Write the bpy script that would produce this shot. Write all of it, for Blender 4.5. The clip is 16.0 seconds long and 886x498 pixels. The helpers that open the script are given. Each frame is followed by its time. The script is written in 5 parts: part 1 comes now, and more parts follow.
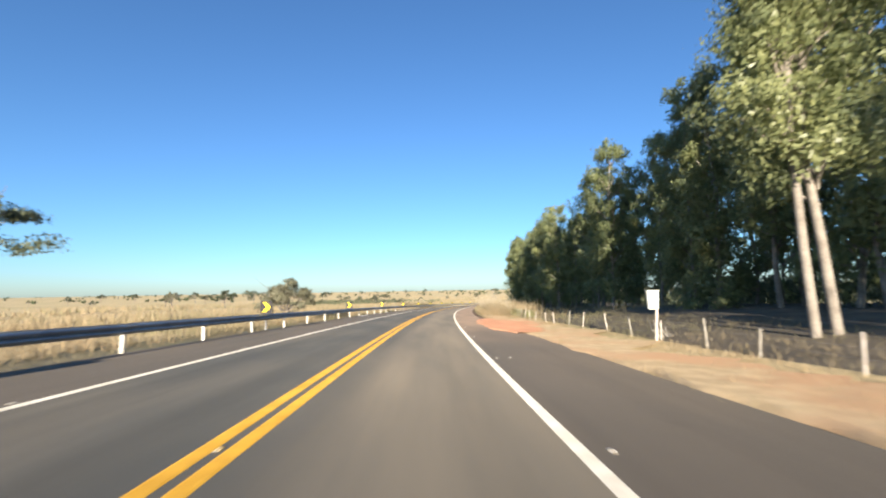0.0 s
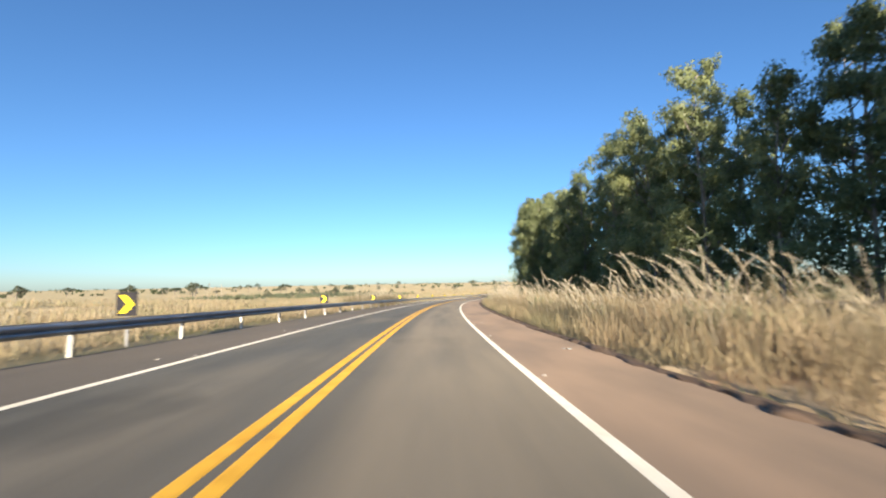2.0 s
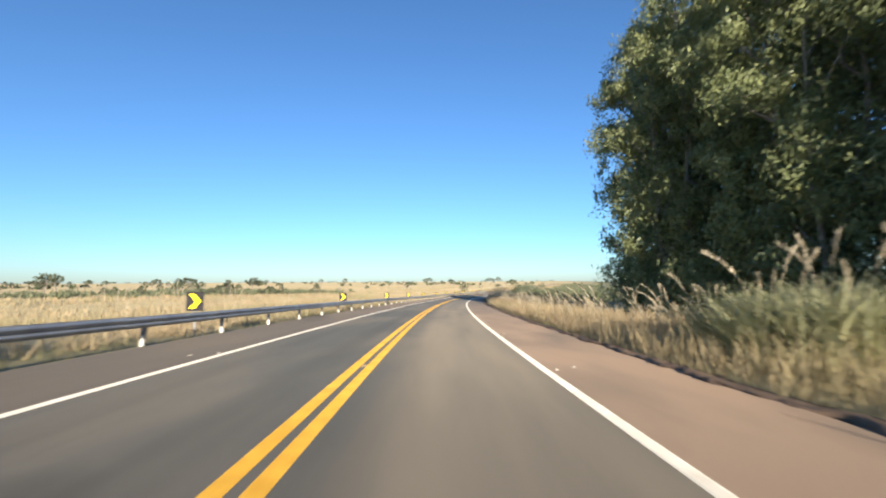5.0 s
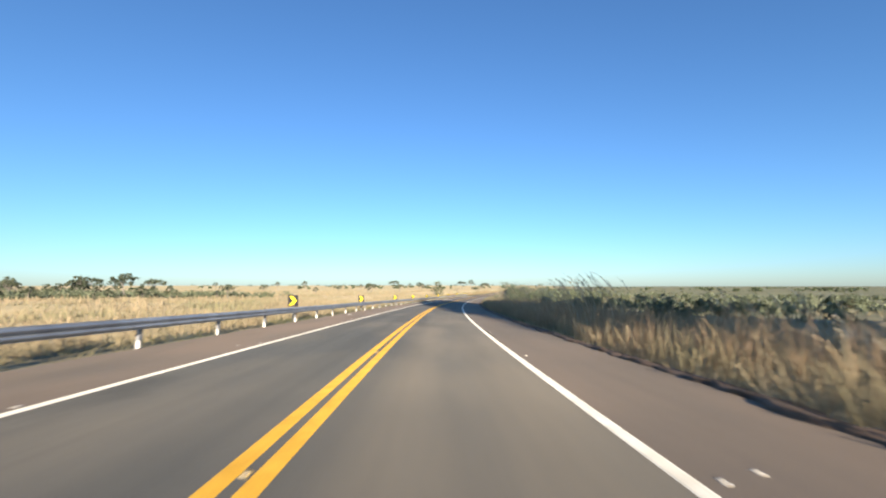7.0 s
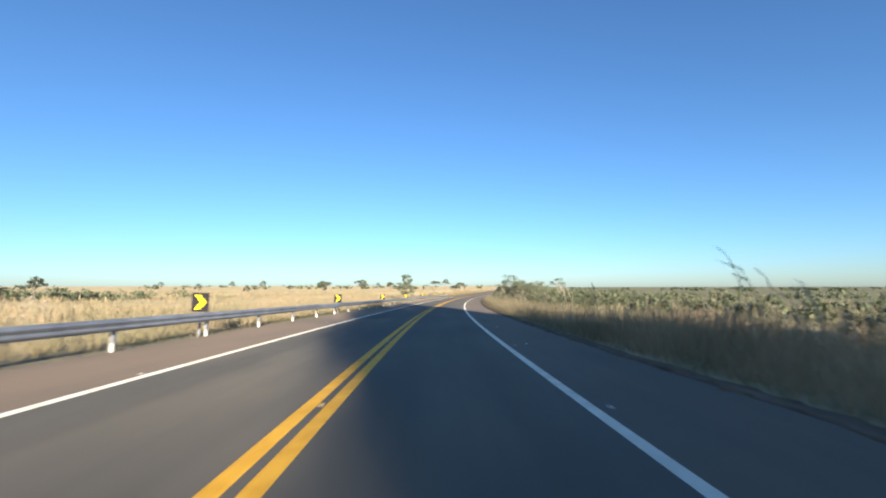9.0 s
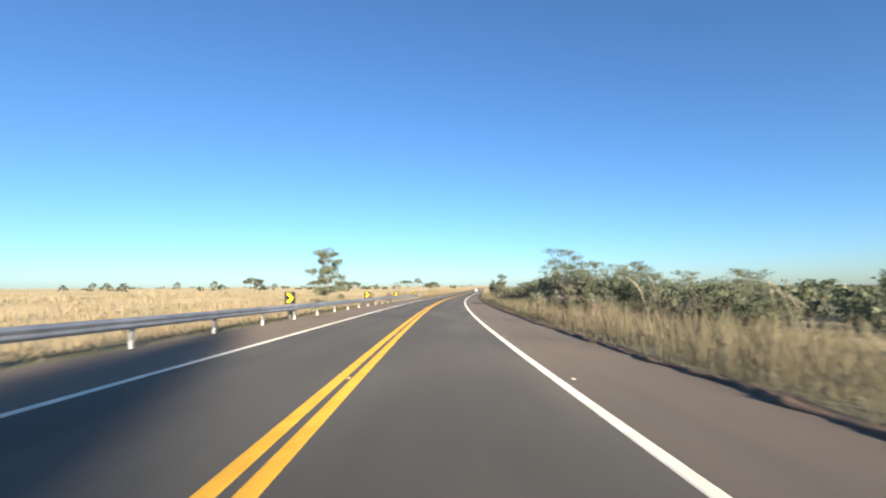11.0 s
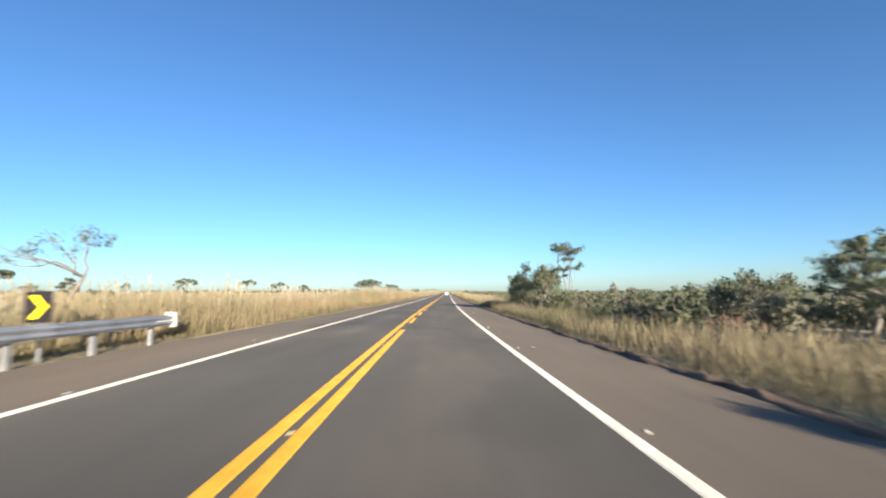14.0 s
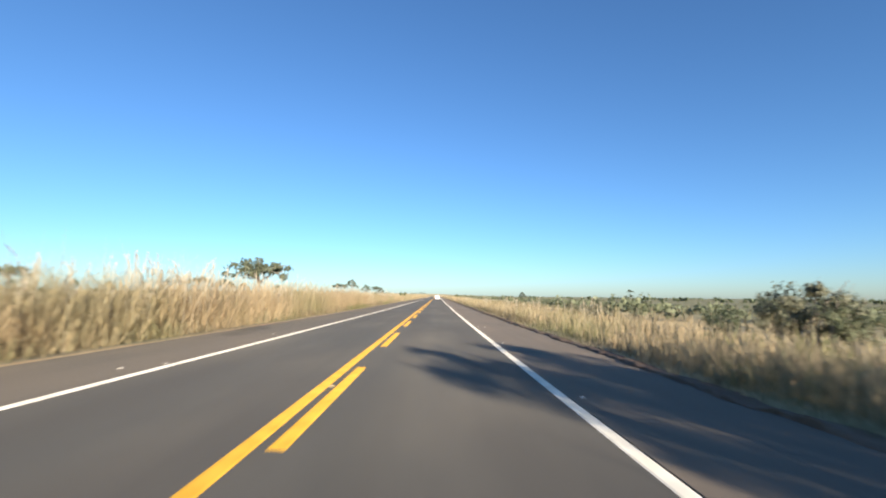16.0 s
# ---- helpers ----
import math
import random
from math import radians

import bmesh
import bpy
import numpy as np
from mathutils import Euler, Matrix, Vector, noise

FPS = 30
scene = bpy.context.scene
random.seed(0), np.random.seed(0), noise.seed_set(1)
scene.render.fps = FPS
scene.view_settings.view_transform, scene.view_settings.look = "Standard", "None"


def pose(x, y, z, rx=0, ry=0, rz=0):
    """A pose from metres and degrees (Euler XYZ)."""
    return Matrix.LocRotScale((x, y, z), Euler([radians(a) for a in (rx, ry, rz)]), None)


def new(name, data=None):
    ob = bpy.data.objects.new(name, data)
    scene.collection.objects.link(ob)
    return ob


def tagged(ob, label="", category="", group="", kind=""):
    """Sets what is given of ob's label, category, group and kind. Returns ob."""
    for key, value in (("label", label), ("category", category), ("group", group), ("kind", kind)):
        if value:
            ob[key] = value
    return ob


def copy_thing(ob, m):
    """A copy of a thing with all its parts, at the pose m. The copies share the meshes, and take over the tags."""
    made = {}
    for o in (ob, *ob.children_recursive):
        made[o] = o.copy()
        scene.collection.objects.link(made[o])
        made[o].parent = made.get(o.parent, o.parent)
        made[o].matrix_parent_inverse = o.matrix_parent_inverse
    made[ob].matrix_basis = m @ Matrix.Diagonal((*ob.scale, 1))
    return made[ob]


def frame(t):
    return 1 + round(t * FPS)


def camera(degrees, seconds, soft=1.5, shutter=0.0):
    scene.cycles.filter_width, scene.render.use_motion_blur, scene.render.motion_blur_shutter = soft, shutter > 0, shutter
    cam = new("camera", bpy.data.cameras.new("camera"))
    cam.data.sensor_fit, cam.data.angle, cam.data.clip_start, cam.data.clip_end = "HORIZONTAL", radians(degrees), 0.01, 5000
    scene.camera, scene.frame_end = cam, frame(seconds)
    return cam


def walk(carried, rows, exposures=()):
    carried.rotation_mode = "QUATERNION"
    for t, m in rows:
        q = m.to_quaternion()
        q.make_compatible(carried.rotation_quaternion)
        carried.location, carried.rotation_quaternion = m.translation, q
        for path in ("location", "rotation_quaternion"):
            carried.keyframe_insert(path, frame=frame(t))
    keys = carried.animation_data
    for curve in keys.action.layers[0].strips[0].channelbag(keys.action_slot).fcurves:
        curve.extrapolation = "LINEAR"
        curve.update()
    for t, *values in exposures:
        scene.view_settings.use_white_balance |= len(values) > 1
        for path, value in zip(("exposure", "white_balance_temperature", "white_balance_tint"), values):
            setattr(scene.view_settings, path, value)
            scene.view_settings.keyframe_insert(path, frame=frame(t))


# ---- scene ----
# ---- camera ----
cam = camera(90.0, 16.0, soft=2.1, shutter=0.18)
PATH = [
    (0.0, pose(2.010, 0.223, 1.379, 95.334, 0, -1.993) @ pose(0, 0, 0, 0, 0, -0.978)),
    (0.5, pose(1.921, 12.624, 1.030, 95.237, 0, -2.769) @ pose(0, 0, 0, 0, 0, -0.738)),
    (1.0, pose(2.095, 25.062, 0.678, 94.933, 0, -3.530) @ pose(0, 0, 0, 0, 0, -1.004)),
    (1.5, pose(2.493, 37.638, 0.323, 94.642, 0, -4.362) @ pose(0, 0, 0, 0, 0, -1.124)),
    (2.0, pose(3.095, 50.316, -0.027, 94.384, 0, -5.314) @ pose(0, 0, 0, 0, 0, -1.131)),
    (2.5, pose(3.906, 63.046, -0.377, 94.244, 0, -6.107) @ pose(0, 0, 0, 0, 0, -0.445)),
    (3.0, pose(4.970, 75.781, -0.728, 94.050, 0, -6.845) @ pose(0, 0, 0, 0, 0, -0.152)),
    (3.5, pose(6.237, 88.501, -1.076, 93.777, 0, -7.714) @ pose(0, 0, 0, 0, 0, -0.136)),
    (4.0, pose(7.720, 101.215, -1.425, 93.909, 0, -8.666) @ pose(0, 0, 0, 0, 0, 0.318)),
    (4.5, pose(9.517, 113.940, -1.775, 94.079, 0, -9.952) @ pose(0, 0, 0, 0, 0, 0.161)),
    (5.0, pose(11.568, 126.679, -2.126, 94.252, 0, -11.378) @ pose(0, 0, 0, 0, 0, -0.322)),
    (5.5, pose(13.945, 139.369, -2.478, 94.375, 0, -12.530) @ pose(0, 0, 0, 0, 0, -0.235)),
    (6.0, pose(16.568, 152.011, -2.825, 94.512, 0, -13.585) @ pose(0, 0, 0, 0, 0, -0.162)),
    (6.5, pose(19.406, 164.608, -3.169, 94.652, 0, -14.528) @ pose(0, 0, 0, 0, 0, -0.104)),
    (7.0, pose(22.441, 177.161, -3.506, 94.785, 0, -15.410) @ pose(0, 0, 0, 0, 0, -0.063)),
    (7.5, pose(25.669, 189.671, -3.838, 94.897, 0, -16.218) @ pose(0, 0, 0, 0, 0, -0.046)),
    (8.0, pose(29.036, 202.161, -4.153, 94.961, 0, -17.193) @ pose(0, 0, 0, 0, 0, 0.340)),
    (8.5, pose(32.607, 214.617, -4.445, 94.948, 0, -18.074) @ pose(0, 0, 0, 0, 0, -0.062)),
    (9.0, pose(36.404, 227.041, -4.723, 94.892, 0, -18.970) @ pose(0, 0, 0, 0, 0, -0.128)),
    (9.5, pose(40.431, 239.438, -4.989, 94.872, 0, -19.875) @ pose(0, 0, 0, 0, 0, -0.181)),
    (10.0, pose(44.693, 251.809, -5.242, 94.879, 0, -20.772) @ pose(0, 0, 0, 0, 0, -0.238)),
    (10.5, pose(49.194, 264.166, -5.483, 94.903, 0, -21.668) @ pose(0, 0, 0, 0, 0, -0.318)),
    (11.0, pose(53.934, 276.521, -5.710, 94.939, 0, -22.580) @ pose(0, 0, 0, 0, 0, -0.449)),
    (11.5, pose(58.911, 288.901, -5.903, 95.238, 0, -23.675) @ pose(0, 0, 0, 0, 0, -0.547)),
    (12.0, pose(64.164, 301.300, -6.055, 95.226, 0, -24.776) @ pose(0, 0, 0, 0, 0, -0.899)),
    (12.5, pose(69.584, 313.607, -6.176, 95.219, 0, -25.656) @ pose(0, 0, 0, 0, 0, -1.280)),
    (13.0, pose(75.112, 325.821, -6.292, 95.381, 0, -26.396) @ pose(0, 0, 0, 0, 0, -1.272)),
    (13.5, pose(80.794, 337.899, -6.403, 95.347, 0, -26.921) @ pose(0, 0, 0, 0, 0, -0.795)),
    (14.0, pose(86.551, 349.835, -6.510, 95.468, 0, -27.410) @ pose(0, 0, 0, 0, 0, -0.333)),
    (14.5, pose(92.426, 361.591, -6.612, 95.545, 0, -27.809) @ pose(0, 0, 0, 0, 0, -0.135)),
    (15.0, pose(98.323, 373.182, -6.703, 95.823, 0, -28.223) @ pose(0, 0, 0, 0, 0, 0.261)),
    (15.5, pose(104.306, 384.642, -6.786, 95.897, 0, -28.482) @ pose(0, 0, 0, 0, 0, 0.253)),
    (16.0, pose(110.197, 396.085, -6.857, 95.980, 0, -28.715) @ pose(0, 0, 0, 0, 0, 0.606)),
]
walk(cam, PATH, [(0, 1.73, 6250, 9), (16, 1.73, 6250, 9)])

# ---- world and sun ----
SUN_AZ, SUN_EL = 185.3, 11.9          # bearing of the sun clockwise from +y, and its height, degrees
world = bpy.data.worlds.new("world")
scene.world = world
world.use_nodes = True
wn = world.node_tree
sky = wn.nodes.new("ShaderNodeTexSky")
sky.sky_type = "NISHITA"
sky.sun_disc = False
sky.sun_elevation = radians(SUN_EL)
sky.sun_rotation = radians(SUN_AZ)
sky.altitude = 900
sky.air_density, sky.dust_density, sky.ozone_density = 1.0, 0.75, 4.8
wn.links.new(sky.outputs[0], wn.nodes["Background"].inputs[0])
wn.nodes["Background"].inputs[1].default_value = 0.065
sun = new("sun", bpy.data.lights.new("sun", "SUN"))
sun.data.energy, sun.data.angle, sun.data.color = 4.4, radians(0.55), (1.0, 0.87, 0.7)
sun.matrix_world = Matrix.Translation((0, -300, 100)) @ Vector((
    math.sin(radians(SUN_AZ - 180)) * math.cos(radians(SUN_EL)), math.cos(radians(SUN_AZ - 180)) * math.cos(radians(SUN_EL)),
    -math.sin(radians(SUN_EL)))).to_track_quat("-Z", "Y").to_matrix().to_4x4()

# ---- the road's line ----
STEP = 2.0
BEND = [1.01, 1.01, 1.21, 1.54, 1.66, 1.19, 1.15, 1.33, 1.28, 1.07, 0.79, 0.37, 0.13, 0.00, 0.00, 0.00, 0.00, 0.00, 0.00]      # curvature to the right, 1/km, every 40 m from -40 m
road_s = np.arange(-300.0, 2600.0, STEP)
curv = np.interp(road_s, np.arange(-40, -40 + 40 * len(BEND), 40), BEND) / 1000
road_h = np.concatenate([[0], np.cumsum((curv[1:] + curv[:-1]) / 2 * STEP)])
i0 = int(300 / STEP)
road_h -= road_h[i0]
mid_h = (road_h[1:] + road_h[:-1]) / 2
road_x = np.concatenate([[0], np.cumsum(np.sin(mid_h) * STEP)])
road_y = np.concatenate([[0], np.cumsum(np.cos(mid_h) * STEP)])
road_x -= road_x[i0]
road_y -= road_y[i0]


# the road falls gently through the bend and levels out after it
GRADE_S = [-300, -100, 0, 127, 190, 216, 280, 314, 365, 420, 480, 2600]
GRADE = [0, 0.028, 0.028, 0.0275, 0.0255, 0.022, 0.017, 0.009, 0.008, 0.005, 0, 0]
fall = np.interp(road_s, GRADE_S, GRADE)
road_z = -np.concatenate([[0], np.cumsum(fall[1:] + fall[:-1])]) * STEP / 2
road_z -= road_z[i0]


# the road leans to its right, most in the first part of the bend; the lean dies out beside it
LEAN_S = [-300, 0, 38, 76, 127, 192, 420, 600, 2600]
LEAN = [1.7, 1.75, 1.95, 1.6, 0.85, 0.9, 0.85, 0.3, 0.0]      # degrees
road_lean = np.tan(np.radians(np.interp(road_s, LEAN_S, LEAN)))


def at(s, off, z=0.0):
    """Arrays or numbers: a place s metres along the road and off metres right of its middle."""
    x, y, h = np.interp(s, road_s, road_x), np.interp(s, road_s, road_y), np.interp(s, road_s, road_h)
    px, py = x + off * np.cos(h), y - off * np.sin(h)
    return px, py, z + np.interp(s, road_s, road_z) - np.interp(s, road_s, road_lean) * np.clip(off, -9, 9)


def heading(s):
    return -math.degrees(np.interp(s, road_s, road_h))


def offset_of(x, y):
    """Metres along the road and right of its middle, for arrays of places."""
    x, y = np.atleast_1d(x).astype(float), np.atleast_1d(y).astype(float)
    s_out, o_out = np.empty_like(x), np.empty_like(x)
    for i in range(0, len(x), 4000):
        d = (x[i:i + 4000, None] - road_x[None, ::3]) ** 2 + (y[i:i + 4000, None] - road_y[None, ::3]) ** 2
        j = d.argmin(1) * 3
        dx, dy = x[i:i + 4000] - road_x[j], y[i:i + 4000] - road_y[j]
        along = dx * np.sin(road_h[j]) + dy * np.cos(road_h[j])
        s_out[i:i + 4000] = road_s[j] + along
        off = dx * np.cos(road_h[j]) - dy * np.sin(road_h[j])
        o_out[i:i + 4000] = off - 0.5 * curv[j] * along ** 2
    return s_out, o_out


def smooth(a, b, x):
    t = np.clip((np.asarray(x, float) - a) / (b - a), 0, 1)
    return t * t * (3 - 2 * t)


def ground_z(x, y):
    x, y = np.atleast_1d(x).astype(float), np.atleast_1d(y).astype(float)
    s, o = offset_of(x, y)
    a = np.abs(o)
    wav = 0.16 * np.sin(x * 0.21 + 1.3) * np.sin(y * 0.17) + 0.35 * np.sin(x * 0.043 + y * 0.031) + 0.25 * np.sin(y * 0.06 - x * 0.024)
    z = -0.11 + np.interp(s, road_s, road_z) + smooth(8, 30, a) * wav
    z -= np.interp(s, road_s, road_lean) * np.clip(o, -9, 9) * smooth(45, 9, a)
    z += np.where(o < 0, 0.5, 0.0) * smooth(14, 70, a)
    z += np.where(o < 60, 7.0, 0.0) * smooth(700, 1700, np.hypot(x - 100, y - 300))
    z += np.where(o > 0, 0.5, 0.0) * smooth(13, 25, a) * smooth(190, 150, s)
    z -= np.where(o > 0, 2.2, 0.0) * smooth(350, 420, s) * smooth(16, 70, a)
    return z


# ---- mesh helpers ----
def np_mesh(name, verts, tris):
    """A mesh from arrays of vertices (n, 3) and triangles (m, 3)."""
    me = bpy.data.meshes.new(name)
    me.vertices.add(len(verts))
    me.vertices.foreach_set("co", np.ascontiguousarray(verts, np.float32).ravel())
    me.loops.add(len(tris) * 3)
    me.loops.foreach_set("vertex_index", np.ascontiguousarray(tris, np.int32).ravel())
    me.polygons.add(len(tris))
    me.polygons.foreach_set("loop_start", np.arange(0, len(tris) * 3, 3, dtype=np.int32))
    me.polygons.foreach_set("loop_total", np.full(len(tris), 3, np.int32))
    me.update(calc_edges=True)
    return me


def dress(ob, material, parent=None):
    ob.data.materials.append(material)
    ob.parent = parent
    return ob


def part(name, bm, material, parent, label=""):
    me = bpy.data.meshes.new(name)
    bm.to_mesh(me)
    bm.free()
    ob = new(name, me)
    me.materials.append(material)
    ob.parent = parent
    if label:
        ob["label"] = label
    return ob


def thing(name, x, y, z, rz, label, category, group="", kind=""):
    ob = new(name)
    ob.empty_display_size = 0.3
    ob.matrix_basis = pose(x, y, z, 0, 0, rz)
    return tagged(ob, label, category, group, kind)


def box(bm, cx, cy, cz, sx, sy, sz, bevel=0.0, rot=None):
    m = Matrix.Translation((cx, cy, cz)) @ (rot or Matrix()) @ Matrix.Diagonal((sx, sy, sz, 1))
    made = bmesh.ops.create_cube(bm, size=1, matrix=m)
    if bevel:
        edges = list({e for v in made["verts"] for e in v.link_edges})
        bmesh.ops.bevel(bm, geom=edges, offset=bevel, segments=1, affect="EDGES")


def tube_arrays(points, radii, seg=6):
    """A tapered tube along points: arrays of vertices and triangles."""
    pts = [Vector(p) for p in points]
    V, T = [], []
    for i, p in enumerate(pts):
        d = (pts[min(i + 1, len(pts) - 1)] - pts[max(i - 1, 0)]).normalized()
        a = d.orthogonal().normalized() if abs(d.z) < 0.95 else Vector((1, 0, 0))
        a = (a - d * a.dot(d)).normalized()
        b = d.cross(a)
        for j in range(seg):
            q = 2 * math.pi * j / seg
            V.append(p + (a * math.cos(q) + b * math.sin(q)) * radii[i])
    for i in range(len(pts) - 1):
        for j in range(seg):
            a0, a1 = i * seg + j, i * seg + (j + 1) % seg
            T += [(a0, a1, a1 + seg), (a0, a1 + seg, a0 + seg)]
    return np.array([v[:] for v in V]), np.array(T)


def joined(pieces):
    V, T, n = [], [], 0
    for v, t in pieces:
        V.append(v)
        T.append(np.asarray(t) + n)
        n += len(v)
    return np.concatenate(V), np.concatenate(T)


# ---- materials ----
def material(name, dark, light, scale=4.0, fine=60.0, rough=0.85, bump=0.3, metal=0.0, islands=0.0, objects=0.0, thin=0.0,
             specular=0.3, third=None, big=0.25, chalk=0.0):
    """Two colours mixed by noise of two sizes (per metre), with fine relief. islands, objects: spread in brightness by piece."""
    m = bpy.data.materials.new(name)
    m.use_nodes = True
    nt = m.node_tree
    bsdf = nt.nodes["Principled BSDF"]
    tex = nt.nodes.new("ShaderNodeTexCoord")
    n1, n2 = nt.nodes.new("ShaderNodeTexNoise"), nt.nodes.new("ShaderNodeTexNoise")
    n1.inputs["Scale"].default_value, n1.inputs["Detail"].default_value = scale, 5
    n2.inputs["Scale"].default_value, n2.inputs["Detail"].default_value = fine, 3
    for n in (n1, n2):
        nt.links.new(tex.outputs["Object"], n.inputs["Vector"])
    add = nt.nodes.new("ShaderNodeMath")
    add.operation = "MULTIPLY_ADD"
    nt.links.new(n2.outputs[0], add.inputs[0])
    add.inputs[1].default_value = 0.5
    nt.links.new(n1.outputs[0], add.inputs[2])
    ramp = nt.nodes.new("ShaderNodeValToRGB")
    ramp.color_ramp.elements[0].position, ramp.color_ramp.elements[1].position = 0.5, 1.0
    ramp.color_ramp.elements[0].color, ramp.color_ramp.elements[1].color = (*dark, 1), (*light, 1)
    nt.links.new(add.outputs[0], ramp.inputs[0])
    colour = ramp.outputs[0]
    if third:
        n3 = nt.nodes.new("ShaderNodeTexNoise")
        n3.inputs["Scale"].default_value, n3.inputs["Detail"].default_value = big, 4
        nt.links.new(tex.outputs["Object"], n3.inputs["Vector"])
        r3 = nt.nodes.new("ShaderNodeValToRGB")
        r3.color_ramp.elements[0].position, r3.color_ramp.elements[1].position = 0.45, 0.65
        nt.links.new(n3.outputs[0], r3.inputs[0])
        mx = nt.nodes.new("ShaderNodeMixRGB")
        mx.inputs[2].default_value = (*third, 1)
        nt.links.new(r3.outputs[0], mx.inputs[0])
        nt.links.new(colour, mx.inputs[1])
        colour = mx.outputs[0]
    for spread, kind in ((islands, "i"), (objects, "o")):
        if not spread:
            continue
        src = nt.nodes.new("ShaderNodeNewGeometry" if kind == "i" else "ShaderNodeObjectInfo")
        val = nt.nodes.new("ShaderNodeMapRange")
        val.inputs["To Min"].default_value, val.inputs["To Max"].default_value = 1 - spread, 1 + spread
        nt.links.new(src.outputs["Random Per Island" if kind == "i" else "Random"], val.inputs["Value"])
        hs = nt.nodes.new("ShaderNodeHueSaturation")
        nt.links.new(val.outputs[0], hs.inputs["Value"])
        hue = nt.nodes.new("ShaderNodeMapRange")
        hue.inputs["To Min"].default_value, hue.inputs["To Max"].default_value = 0.5 + spread * 0.05, 0.5 - spread * 0.05
        nt.links.new(src.outputs["Random Per Island" if kind == "i" else "Random"], hue.inputs["Value"])
        nt.links.new(hue.outputs[0], hs.inputs["Hue"])
        nt.links.new(colour, hs.inputs["Color"])
        colour = hs.outputs[0]
    nt.links.new(colour, bsdf.inputs["Base Color"])
    bsdf.inputs["Roughness"].default_value, bsdf.inputs["Metallic"].default_value = rough, metal
    bsdf.inputs["Specular IOR Level"].default_value = specular
    bsdf.inputs["Diffuse Roughness"].default_value = chalk
    if bump:
        bp = nt.nodes.new("ShaderNodeBump")
        bp.inputs["Strength"].default_value, bp.inputs["Distance"].default_value = bump, 0.02
        nt.links.new(n2.outputs[0], bp.inputs["Height"])
        nt.links.new(bp.outputs[0], bsdf.inputs["Normal"])
    if thin:
        tr = nt.nodes.new("ShaderNodeBsdfTranslucent")
        nt.links.new(colour, tr.inputs["Color"])
        mix = nt.nodes.new("ShaderNodeMixShader")
        mix.inputs[0].default_value = thin
        nt.links.new(bsdf.outputs[0], mix.inputs[1])
        nt.links.new(tr.outputs[0], mix.inputs[2])
        nt.links.new(mix.outputs[0], nt.nodes["Material Output"].inputs[0])
    return m


